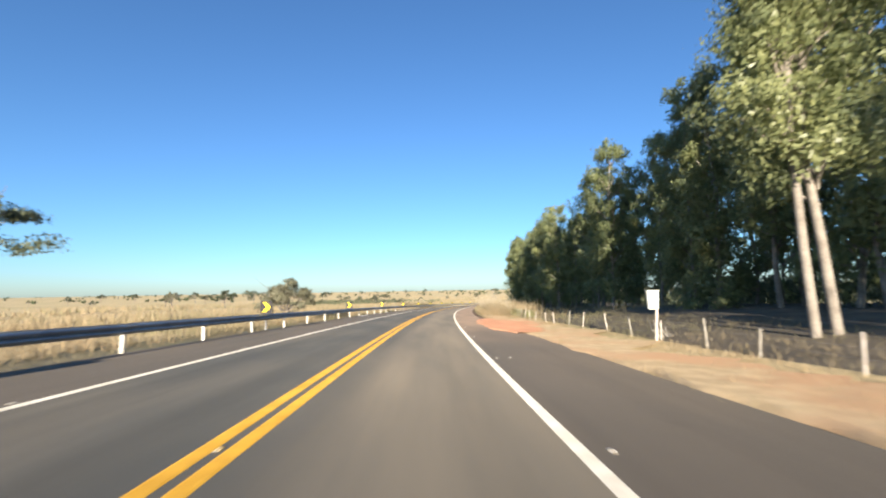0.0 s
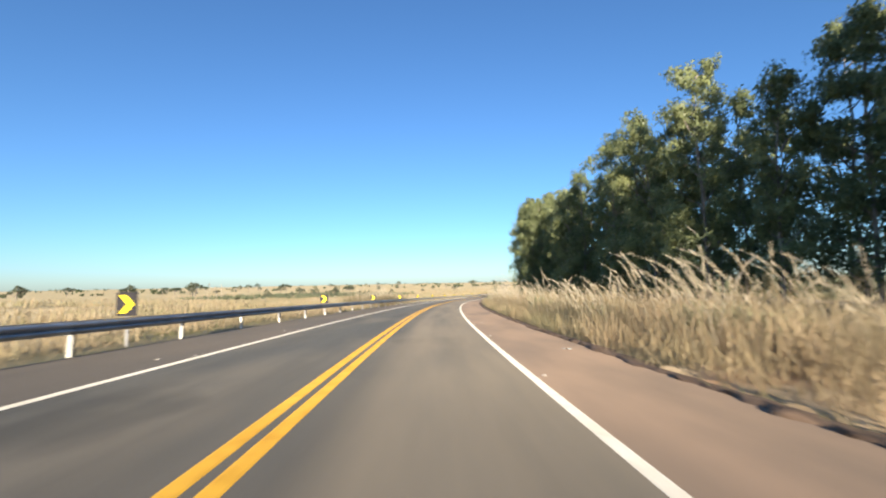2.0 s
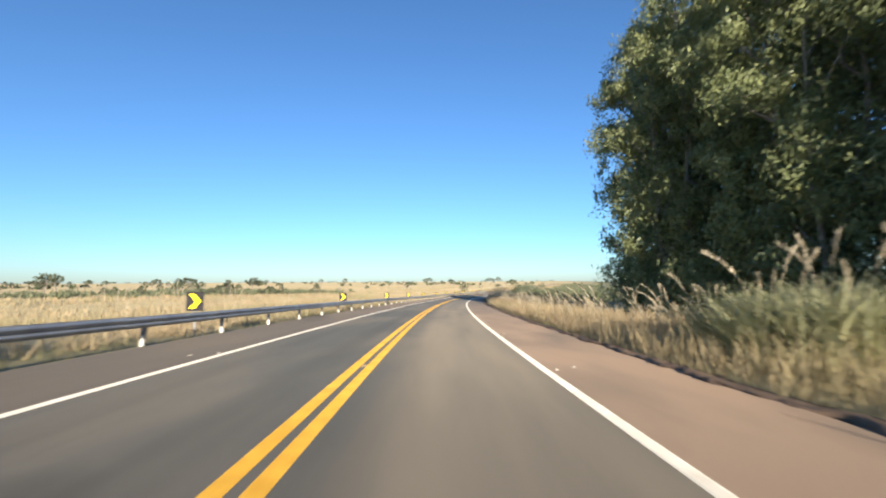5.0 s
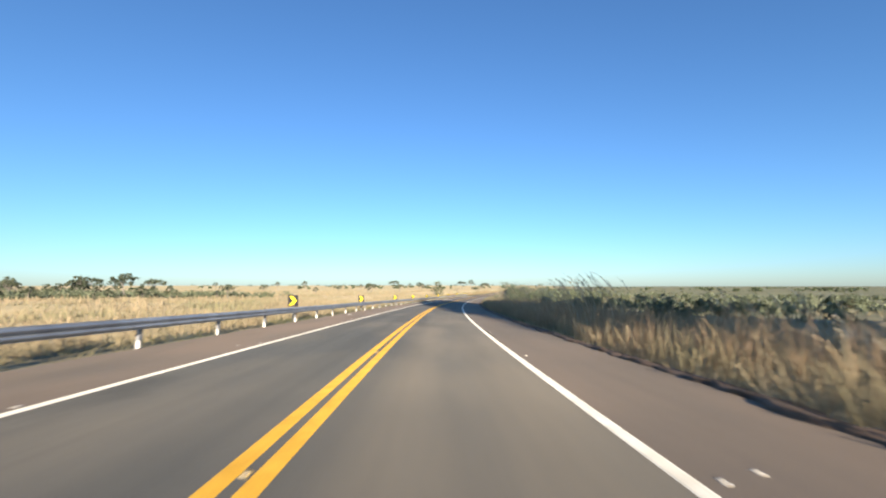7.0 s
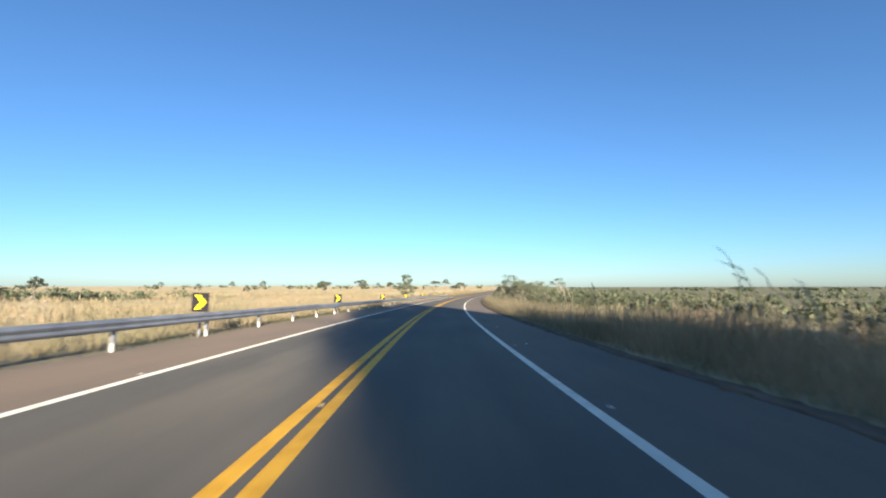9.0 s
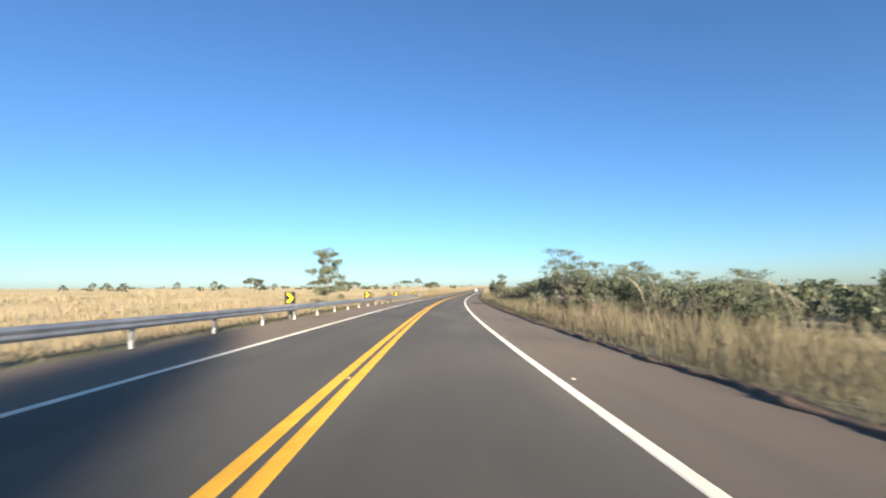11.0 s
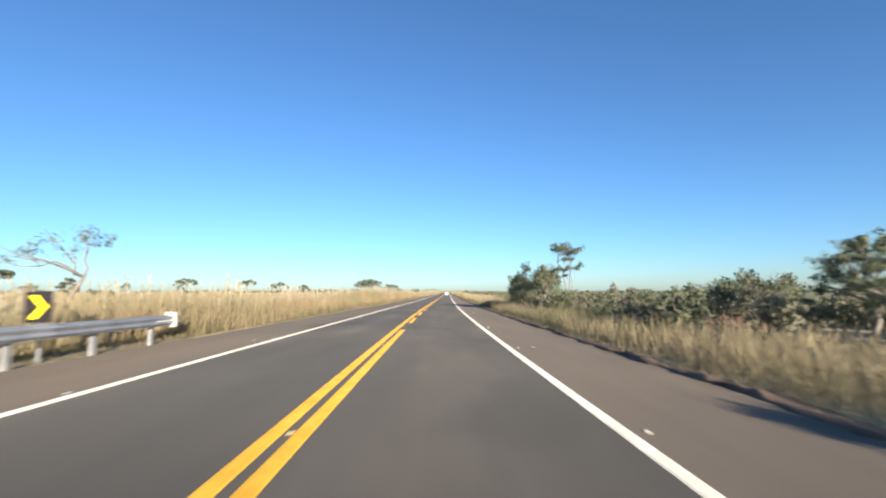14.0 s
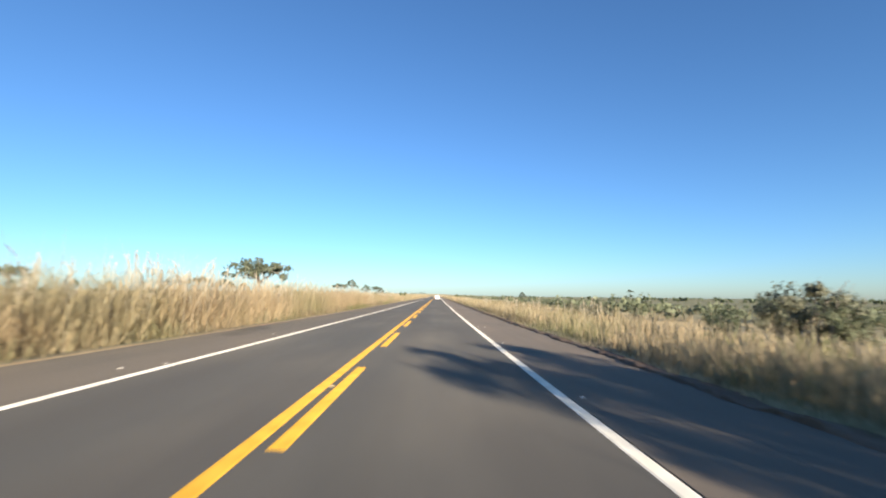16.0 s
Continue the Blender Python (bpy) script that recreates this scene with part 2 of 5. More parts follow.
def asphalt_material(name, dark, light, dust, tracks, dusty_lane=0.0, along=()):
    """Worn asphalt. UV: metres right of the middle, metres along. tracks: middles of the polished wheel tracks.
    along: (metres along, share of soil, soil) where windblown soil covers it more or less."""
    m = bpy.data.materials.new(name)
    m.use_nodes = True
    nt = m.node_tree
    bsdf = nt.nodes["Principled BSDF"]
    uv = nt.nodes.new("ShaderNodeUVMap")
    uv.uv_map = "road"

    def noise_of(scale, detail, stretch=1.0):
        mp = nt.nodes.new("ShaderNodeMapping")
        mp.inputs["Scale"].default_value = (scale, scale * stretch, scale)
        nt.links.new(uv.outputs[0], mp.inputs[0])
        n = nt.nodes.new("ShaderNodeTexNoise")
        n.inputs["Scale"].default_value, n.inputs["Detail"].default_value = 1.0, detail
        nt.links.new(mp.outputs[0], n.inputs["Vector"])
        return n.outputs[0]

    def mixed(fac, a, b):
        mx = nt.nodes.new("ShaderNodeMixRGB")
        for k, v in ((0, fac), (1, a), (2, b)):
            if isinstance(v, tuple):
                mx.inputs[k].default_value = (*v, 1)
            elif isinstance(v, float):
                mx.inputs[k].default_value = v
            else:
                nt.links.new(v, mx.inputs[k])
        return mx.outputs[0]

    def ramped(v, lo, hi):
        r = nt.nodes.new("ShaderNodeMapRange")
        r.inputs["From Min"].default_value, r.inputs["From Max"].default_value = lo, hi
        nt.links.new(v, r.inputs["Value"])
        return r.outputs[0]

    def maths(op, a, b):
        n = nt.nodes.new("ShaderNodeMath")
        n.operation = op
        for k, v in ((0, a), (1, b)):
            if isinstance(v, (int, float)):
                n.inputs[k].default_value = v
            else:
                nt.links.new(v, n.inputs[k])
        return n.outputs[0]

    grain, blot, streak = noise_of(70, 3), noise_of(0.35, 5, 0.35), noise_of(2.2, 4, 0.02)
    base = mixed(ramped(grain, 0.3, 0.7), dark, light)
    base = mixed(maths("MULTIPLY", ramped(blot, 0.4, 0.75), 0.45), base, dust)
    base = mixed(maths("MULTIPLY", ramped(streak, 0.45, 0.75), 0.22), base, tuple(c * 0.75 for c in dark))
    stain = ramped(noise_of(0.22, 4, 0.55), 0.62, 0.68)
    base = mixed(maths("MULTIPLY", stain, 0.5), base, tuple(c * 0.7 for c in dark))
    sep = nt.nodes.new("ShaderNodeSeparateXYZ")
    nt.links.new(uv.outputs[0], sep.inputs[0])
    worn = None
    for middle in tracks:
        d = maths("ABSOLUTE", maths("SUBTRACT", sep.outputs[0], middle), 0)
        w = nt.nodes.new("ShaderNodeMapRange")
        w.interpolation_type = "SMOOTHSTEP"
        w.inputs["From Min"].default_value, w.inputs["From Max"].default_value = 0.55, 0.1
        nt.links.new(d, w.inputs["Value"])
        worn = w.outputs[0] if worn is None else maths("MAXIMUM", worn, w.outputs[0])
    if worn is not None:
        wob = maths("MULTIPLY", worn, ramped(noise_of(0.6, 3, 0.08), 0.25, 0.7))
        base = mixed(maths("MULTIPLY", wob, 0.3), base, tuple(c * 0.72 for c in dark))
    if dusty_lane:
        lane = nt.nodes.new("ShaderNodeMapRange")
        lane.interpolation_type = "SMOOTHSTEP"
        lane.inputs["From Min"].default_value, lane.inputs["From Max"].default_value = 0.3, 1.2
        nt.links.new(sep.outputs[0], lane.inputs["Value"])
        veil = maths("MULTIPLY", lane.outputs[0], ramped(noise_of(0.8, 4, 0.1), 0.1, 0.75))
        near = nt.nodes.new("ShaderNodeMapRange")
        near.inputs["From Min"].default_value, near.inputs["From Max"].default_value = 150, 230
        near.inputs["To Min"].default_value, near.inputs["To Max"].default_value = 0.95, dusty_lane
        nt.links.new(sep.outputs[1], near.inputs["Value"])
        base = mixed(maths("MULTIPLY", veil, near.outputs[0]), base, dust)
    if along:
        place = nt.nodes.new("ShaderNodeMapRange")
        place.inputs["From Min"].default_value, place.inputs["From Max"].default_value = -120, 520
        nt.links.new(maths("ADD", sep.outputs[1], maths("MULTIPLY", maths("SUBTRACT", noise_of(0.25, 4, 0.5), 0.5), 14.0)), place.inputs["Value"])
        share, soil = nt.nodes.new("ShaderNodeValToRGB"), nt.nodes.new("ShaderNodeValToRGB")
        for node in (share, soil):
            for k in range(len(along) - 2):
                node.color_ramp.elements.new(0.5)
            nt.links.new(place.outputs[0], node.inputs[0])
        for k, (where, much, colour) in enumerate(along):
            share.color_ramp.elements[k].position = soil.color_ramp.elements[k].position = (where + 120) / 640
            share.color_ramp.elements[k].color = (much, much, much, 1)
            soil.color_ramp.elements[k].color = (*colour, 1)
        strewn = maths("MULTIPLY", share.outputs[0], ramped(noise_of(0.5, 5, 0.3), 0.1, 0.6))
        base = mixed(strewn, base, soil.outputs[0])
    nt.links.new(base, bsdf.inputs["Base Color"])
    bsdf.inputs["Roughness"].default_value = 0.8
    bsdf.inputs["Specular IOR Level"].default_value = 0.15
    bsdf.inputs["Diffuse Roughness"].default_value = 0.25
    bp = nt.nodes.new("ShaderNodeBump")
    bp.inputs["Strength"].default_value, bp.inputs["Distance"].default_value = 0.35, 0.01
    nt.links.new(grain, bp.inputs["Height"])
    nt.links.new(bp.outputs[0], bsdf.inputs["Normal"])
    return m


OLD_TAR = (0.078, 0.07, 0.06)
ASPHALT = asphalt_material("asphalt", (0.079, 0.075, 0.064), (0.142, 0.134, 0.113), (0.285, 0.232, 0.16), (-2.6, -0.95, 0.9, 2.6), 0.25,
                           ((-120, 0.0, OLD_TAR), (190, 0.0, OLD_TAR), (270, 0.7, OLD_TAR), (520, 0.7, OLD_TAR)))
REDDISH, PALE_SOIL = (0.36, 0.25, 0.165), (0.24, 0.175, 0.122)
RIGHT_SHOULDER = asphalt_material("dusty_shoulder", (0.09, 0.078, 0.063), (0.16, 0.138, 0.108), (0.205, 0.16, 0.113), (), 0.0,
                                  ((-120, 0.0, REDDISH), (16, 0.05, REDDISH), (34, 0.95, REDDISH), (150, 0.85, REDDISH), (196, 0.35, PALE_SOIL), (520, 0.3, PALE_SOIL)))
LEFT_SHOULDER = asphalt_material("soil_strewn_shoulder", (0.09, 0.078, 0.063), (0.16, 0.138, 0.108), (0.205, 0.16, 0.113), (), 0.0,
                                 ((-120, 0.0, PALE_SOIL), (150, 0.1, PALE_SOIL), (200, 0.85, PALE_SOIL), (285, 0.6, PALE_SOIL), (370, 0.35, PALE_SOIL), (384, 0.0, PALE_SOIL)))
WHITE_LINE = material("road_paint_white", (0.66, 0.59, 0.46), (0.9, 0.82, 0.67), 3, 40, 0.7, 0.2, specular=0.12, chalk=0.3)
YELLOW_LINE = material("road_paint_yellow", (0.6, 0.31, 0.03), (0.82, 0.45, 0.05), 3, 40, 0.7, 0.2, specular=0.12, chalk=0.3)
FIELD = material("dry_field", (0.345, 0.262, 0.137), (0.47, 0.365, 0.2), 0.15, 3.0, 0.95, 0.6, third=(0.31, 0.265, 0.135), big=0.02, chalk=0.3)


def add_cover(m):
    """Low green scrub where the ground's own 'cover' value says that it grows."""
    nt = m.node_tree
    bsdf = nt.nodes["Principled BSDF"]
    old = bsdf.inputs["Base Color"].links[0].from_socket
    at_node = nt.nodes.new("ShaderNodeAttribute")
    at_node.attribute_name = "cover"
    tex = nt.nodes.new("ShaderNodeTexCoord")
    n = nt.nodes.new("ShaderNodeTexNoise")
    n.inputs["Scale"].default_value, n.inputs["Detail"].default_value = 0.12, 6
    nt.links.new(tex.outputs["Object"], n.inputs["Vector"])
    ramp = nt.nodes.new("ShaderNodeValToRGB")
    ramp.color_ramp.elements[0].position, ramp.color_ramp.elements[1].position = 0.35, 0.7
    ramp.color_ramp.elements[0].color, ramp.color_ramp.elements[1].color = (0.075, 0.085, 0.04, 1), (0.22, 0.19, 0.1, 1)
    nt.links.new(n.outputs[0], ramp.inputs[0])
    mx = nt.nodes.new("ShaderNodeMixRGB")
    nt.links.new(at_node.outputs["Fac"], mx.inputs[0])
    nt.links.new(old, mx.inputs[1])
    nt.links.new(ramp.outputs[0], mx.inputs[2])
    nt.links.new(mx.outputs[0], bsdf.inputs["Base Color"])


add_cover(FIELD)
SAND = material("sandy_soil", (0.35, 0.255, 0.14), (0.54, 0.4, 0.235), 1.6, 25, 0.95, 0.8, third=(0.46, 0.28, 0.15), big=0.35, chalk=0.3)
# brown soil, darkened all over as the shaded side of the bank
BANK = material("shade_darkened_bank_soil", (0.1, 0.062, 0.04), (0.21, 0.14, 0.09), 1.2, 14, 0.95, 0.8)
RED_SOIL = material("red_soil", (0.42, 0.19, 0.1), (0.58, 0.3, 0.165), 0.8, 25, 0.95, 0.6, chalk=0.3)
STRAW = material("dry_grass", (0.385, 0.288, 0.162), (0.535, 0.415, 0.252), 0.3, 2.0, 0.8, 0.0, islands=0.12, thin=0.48, third=(0.33, 0.295, 0.155), big=0.12)
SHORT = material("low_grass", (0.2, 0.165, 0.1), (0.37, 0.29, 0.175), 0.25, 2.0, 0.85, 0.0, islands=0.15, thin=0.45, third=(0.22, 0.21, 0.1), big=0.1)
CANE = material("tall_grass", (0.38, 0.29, 0.165), (0.53, 0.41, 0.25), 0.3, 2.0, 0.75, 0.0, islands=0.16, thin=0.48, third=(0.35, 0.29, 0.17), big=0.2)
# olive tone, darkened to stand for the speckled shade between stems
OLIVE_GRASS = material("olive_grass", (0.22, 0.18, 0.108), (0.37, 0.3, 0.182), 0.3, 2.0, 0.8, 0.0, islands=0.15, thin=0.46, third=(0.2, 0.18, 0.1), big=0.12)
# brown grass for the shaded verge, warmed and lightened to offset blue skylight
SHADE_WARMED_GRASS = material("shade_warmed_brown_grass", (0.35, 0.225, 0.125), (0.5, 0.35, 0.205), 0.3, 2.0, 0.8, 0.0, islands=0.15, thin=0.46, third=(0.31, 0.23, 0.13), big=0.12)
GREEN_CANE = material("green_cane_leaves", (0.36, 0.36, 0.19), (0.54, 0.52, 0.31), 0.5, 3.0, 0.6, 0.0, islands=0.2, thin=0.45)
PLUME = material("grass_plume", (0.47, 0.4, 0.28), (0.62, 0.54, 0.4), 1.0, 6.0, 0.9, 0.0, islands=0.18, thin=0.45)
GUM_LEAF = material("gum_leaves", (0.17, 0.2, 0.105), (0.3, 0.32, 0.135), 0.35, 3.0, 0.36, 0.0, islands=0.16, objects=0.18, thin=0.48)
SCRUB_LEAF = material("scrub_leaves", (0.1, 0.118, 0.066), (0.19, 0.203, 0.118), 0.5, 3.0, 0.6, 0.0, islands=0.3, objects=0.2, thin=0.35)
DARK_LEAF = material("dark_field_tree_leaves", (0.055, 0.068, 0.04), (0.11, 0.12, 0.07), 0.5, 3.0, 0.6, 0.0, islands=0.3, objects=0.2, thin=0.3)
OLIVE_LEAF = material("dusty_olive_leaves", (0.14, 0.14, 0.092), (0.25, 0.235, 0.15), 0.5, 3.0, 0.65, 0.0, islands=0.3, objects=0.2, thin=0.32)
GUM_BARK = material("gum_bark", (0.15, 0.125, 0.1), (0.33, 0.29, 0.24), 1.5, 14, 0.85, 0.5)
BARK = material("grey_bark", (0.12, 0.1, 0.085), (0.28, 0.245, 0.2), 3, 30, 0.9, 0.6)
DEAD = material("bleached_wood", (0.29, 0.255, 0.21), (0.45, 0.405, 0.345), 4, 40, 0.85, 0.4)
GREY_WOOD = material("grey_dead_wood", (0.17, 0.145, 0.12), (0.3, 0.27, 0.23), 4, 40, 0.85, 0.4)
ZINC = material("galvanised_steel", (0.28, 0.29, 0.31), (0.46, 0.47, 0.48), 1.2, 20, 0.5, 0.15, metal=0.55, objects=0.12)
POST_ZINC = material("galvanised_post", (0.2, 0.2, 0.2), (0.34, 0.33, 0.32), 3, 30, 0.6, 0.2, metal=0.3, objects=0.15)
POST_WHITE = material("whitewashed_post_face", (0.46, 0.43, 0.37), (0.66, 0.63, 0.56), 5, 40, 0.7, 0.2, objects=0.2)
SIGN_BLACK = material("sign_black", (0.012, 0.011, 0.012), (0.03, 0.026, 0.028), 6, 60, 0.45, 0.05)
SIGN_YELLOW = material("sign_yellow_sheeting", (0.85, 0.62, 0.01), (0.95, 0.74, 0.02), 6, 60, 0.4, 0.02)
FENCE_WOOD = material("weathered_fence_wood", (0.27, 0.23, 0.18), (0.58, 0.53, 0.46), 5, 50, 0.85, 0.5, objects=0.35)
WIRE = material("fence_wire", (0.2, 0.19, 0.18), (0.34, 0.32, 0.3), 5, 50, 0.6, 0.0, metal=0.6)
BOARD_WHITE = material("white_board", (0.68, 0.7, 0.62), (0.82, 0.83, 0.76), 3, 40, 0.6, 0.1)
STUD_WHITE = material("stud_white", (0.5, 0.48, 0.44), (0.7, 0.67, 0.62), 20, 90, 0.5, 0.1, objects=0.15)
STUD_YELLOW = material("stud_yellow", (0.45, 0.27, 0.06), (0.6, 0.38, 0.1), 20, 90, 0.6, 0.1, objects=0.15)
REFLECTOR = material("stud_reflector", (0.4, 0.34, 0.24), (0.55, 0.47, 0.34), 20, 90, 0.3, 0.0)
SCRAP = material("paper_scrap", (0.36, 0.34, 0.3), (0.6, 0.57, 0.52), 8, 60, 0.8, 0.2, objects=0.25)
CAR_PAINT = material("car_white_paint", (0.78, 0.78, 0.78), (0.82, 0.82, 0.82), 2, 30, 0.25, 0.0, specular=0.5)
CAR_GLASS = material("car_dark_glass", (0.02, 0.022, 0.025), (0.03, 0.033, 0.036), 2, 30, 0.08, 0.0, specular=0.6)
TYRE = material("tyre_rubber", (0.02, 0.02, 0.02), (0.035, 0.035, 0.035), 8, 60, 0.8, 0.2)
LAMP_RED = material("tail_lamp_red", (0.4, 0.02, 0.015), (0.5, 0.03, 0.02), 6, 60, 0.2, 0.0)
FAR_LEAF = material("far_woods", (0.04, 0.055, 0.025), (0.085, 0.1, 0.045), 0.1, 1.0, 0.7, 0.0, islands=0.35, thin=0.1)

# ---- ground ----
def ground():
    xs = np.concatenate([[-4500, -3000, -2000, -1400, -1000, -700, -480, -330, -230, -170], np.arange(-130, 190, 2.5),
                         [195, 205, 220, 245, 280, 330, 400, 500, 650, 850, 1150, 1600, 2200, 3200, 4600]])
    ys = np.concatenate([[-4500, -3000, -1800, -1000, -600, -350, -220, -150, -110], np.arange(-80, 560, 4.0),
                         np.arange(565, 1000, 15.0), [1020, 1080, 1160, 1260, 1400, 1600, 1900, 2300, 3000, 3900, 4800]])
    X, Y = np.meshgrid(xs, ys, indexing="ij")
    Z = ground_z(X.ravel(), Y.ravel())
    V = np.stack([X.ravel(), Y.ravel(), Z], 1)
    nx, ny = len(xs), len(ys)
    i, j = np.meshgrid(np.arange(nx - 1), np.arange(ny - 1), indexing="ij")
    a = (i * ny + j).ravel()
    T = np.concatenate([np.stack([a, a + ny, a + ny + 1], 1), np.stack([a, a + ny + 1, a + 1], 1)])
    me = np_mesh("ground", V, T)
    me.polygons.foreach_set("use_smooth", np.ones(len(T), bool))
    s, o = offset_of(X.ravel(), Y.ravel())
    cover = me.attributes.new("cover", "FLOAT", "POINT")
    cover.data.foreach_set("value", (smooth(15, 30, o) * smooth(175, 230, s)).astype(np.float32))
    tagged(dress(new("ground", me), FIELD), "rolling savanna field of dry tan grass and soil", "ground", kind="structure")


def strip(name, s0, s1, offs, zs, mat, label, category, step=2.0, wobble=0.0, kind="structure", drop=None):
    """A sheet along the road: offs across it at heights zs; its ends may fray by wobble metres. drop: depth of its rim."""
    ss = np.arange(s0, s1 + 0.01, step)
    offs, zs = np.array(offs, float), np.array(zs, float)
    if drop:
        offs = np.concatenate([[offs[0] - 0.03], offs, [offs[-1] + 0.03]])
        zs = np.concatenate([[zs[0] - drop], zs, [zs[-1] - drop]])
    n = len(offs)
    O = np.repeat(offs[None], len(ss), 0)
    if wobble:
        for col in (0, 1, n - 2, n - 1) if drop else (0, n - 1):
            side = 0 if col < n / 2 else 1
            w = np.random.RandomState(int(abs(s0) * 7 + 31 * side)).uniform(-1, 1, len(ss))
            w = np.convolve(np.pad(w, 2, "edge"), [0.15, 0.25, 0.3, 0.25, 0.15], "valid") * wobble
            O[:, col] += w
    S = np.repeat(ss[:, None], n, 1)
    x, y, z = at(S.ravel(), O.ravel(), np.repeat(zs[None], len(ss), 0).ravel())
    V = np.stack([x, y, z], 1)
    i, j = np.meshgrid(np.arange(len(ss) - 1), np.arange(n - 1), indexing="ij")
    a = (i * n + j).ravel()
    T = np.concatenate([np.stack([a, a + 1, a + n + 1], 1), np.stack([a, a + n + 1, a + n], 1)])
    me = np_mesh(name, V, T)
    me.polygons.foreach_set("use_smooth", np.zeros(len(T), bool))
    uv = me.uv_layers.new(name="road")
    idx = T.ravel()
    uv.data.foreach_set("uv", np.stack([O.ravel()[idx], S.ravel()[idx]], 1).astype(np.float32).ravel())
    ob = dress(new(name, me), mat)
    return tagged(ob, label, category, kind=kind)


ground()
FAR = 2300
strip("road", -120, FAR, (-3.65, -1.8, 0, 1.8, 3.57), (0, 0.02, 0.03, 0.02, 0), ASPHALT,
                    "worn grey asphalt two-lane road with darker wheel tracks", "road")
strip("shoulder", -120, FAR, (-6.45, -5, -3.65), (-0.035, -0.02, 0), LEFT_SHOULDER, "dark brownish paved shoulder strewn with soil beside the guardrail", "road shoulder",
      wobble=0.05, drop=0.12)
strip("shoulder", -120, 46, (3.57, 5, 6.8), (0, -0.02, -0.03), RIGHT_SHOULDER, "dark paved shoulder beside the sandy verge", "road shoulder", wobble=0.1, drop=0.12)
strip("shoulder", 46, FAR, (3.57, 5, 6.25), (0, -0.02, -0.03), RIGHT_SHOULDER, "paved shoulder under reddish dust with a ragged edge", "road shoulder", wobble=0.1, drop=0.12)
strip("road_marking", -120, FAR, (-3.605, -3.495), (0.007, 0.008), WHITE_LINE, "solid white edge line painted on the asphalt", "road marking", drop=0.004)
strip("road_marking", -120, FAR, (3.445, 3.555), (0.008, 0.007), WHITE_LINE, "solid white edge line painted on the asphalt", "road marking", drop=0.004)
strip("road_marking", -120, FAR, (-0.205, -0.085), (0.034, 0.035), YELLOW_LINE, "solid yellow centre line painted on the asphalt", "road marking", drop=0.004)
strip("road_marking", -120, 383.0, (0.085, 0.205), (0.035, 0.034), YELLOW_LINE, "solid yellow centre line painted on the asphalt", "road marking", drop=0.004,
      step=1.8)
for n in range(120):
    s0 = 386.3 + 8.5 * n
    strip("centre_line_dash", s0, s0 + 4.9, (0.085, 0.205), (0.035, 0.034), YELLOW_LINE, "broken yellow centre line dash on the asphalt", "road marking",
          step=1.6, drop=0.004)["group"] = "dashes of the centre line"


def patch(name, s0, s1, o0, o1, mat, label, lift, seed, step=1.5, ends=0.0):
    """Bare soil lying on the ground, with a frayed outline and small lumps."""
    rnd = np.random.RandomState(seed)
    ss = np.arange(s0, s1 + 0.01, step)
    across = np.linspace(0, 1, 9) ** 1.6
    lo = o0 + np.convolve(rnd.uniform(-0.5, 0.5, len(ss) + 4), np.ones(5) / 5, "valid") + rnd.uniform(-0.06, 0.06, len(ss))
    hi = o1 + np.convolve(rnd.uniform(-2.2, 2.2, len(ss) + 4), np.ones(5) / 5, "valid")
    f = np.abs(np.linspace(-1, 1, len(ss))) ** 3 * ends
    lo, hi = lo + f * 0.6, hi - f
    O = lo[:, None] + (hi - lo)[:, None] * across[None]
    S = np.repeat(ss[:, None], 9, 1)
    x, y, z = at(S.ravel(), O.ravel())
    Z = ground_z(x, y) + lift + rnd.uniform(0, 0.035, len(x)) * np.tile(np.sin(across * math.pi), len(ss))
    Z = np.where(O.ravel() < 7.4, np.maximum(Z, z - 0.012 - 0.03 * np.maximum(0, O.ravel() - 6.3)), Z)
    Z = Z - 0.09 * np.tile(across == 0, len(ss))
    V = np.stack([x, y, Z], 1)
    i, j = np.meshgrid(np.arange(len(ss) - 1), np.arange(8), indexing="ij")
    a = (i * 9 + j).ravel()
    T = np.concatenate([np.stack([a, a + 1, a + 10], 1), np.stack([a, a + 10, a + 9], 1)])
    me = np_mesh(name, V, T)
    me.polygons.foreach_set("use_smooth", np.ones(len(T), bool))
    tagged(dress(new(name, me), mat), label, "soil", kind="structure")


patch("verge", -40, 60, 6.8, 10.2, SAND, "pale sandy soil verge beside the paved shoulder", 0.1, 3, 0.5)
patch("verge", 23.2, 44, 5.2, 8.7, RED_SOIL, "bare red earth of a driveway spilling over the shoulder", 0.135, 5, 0.5, 1.6)


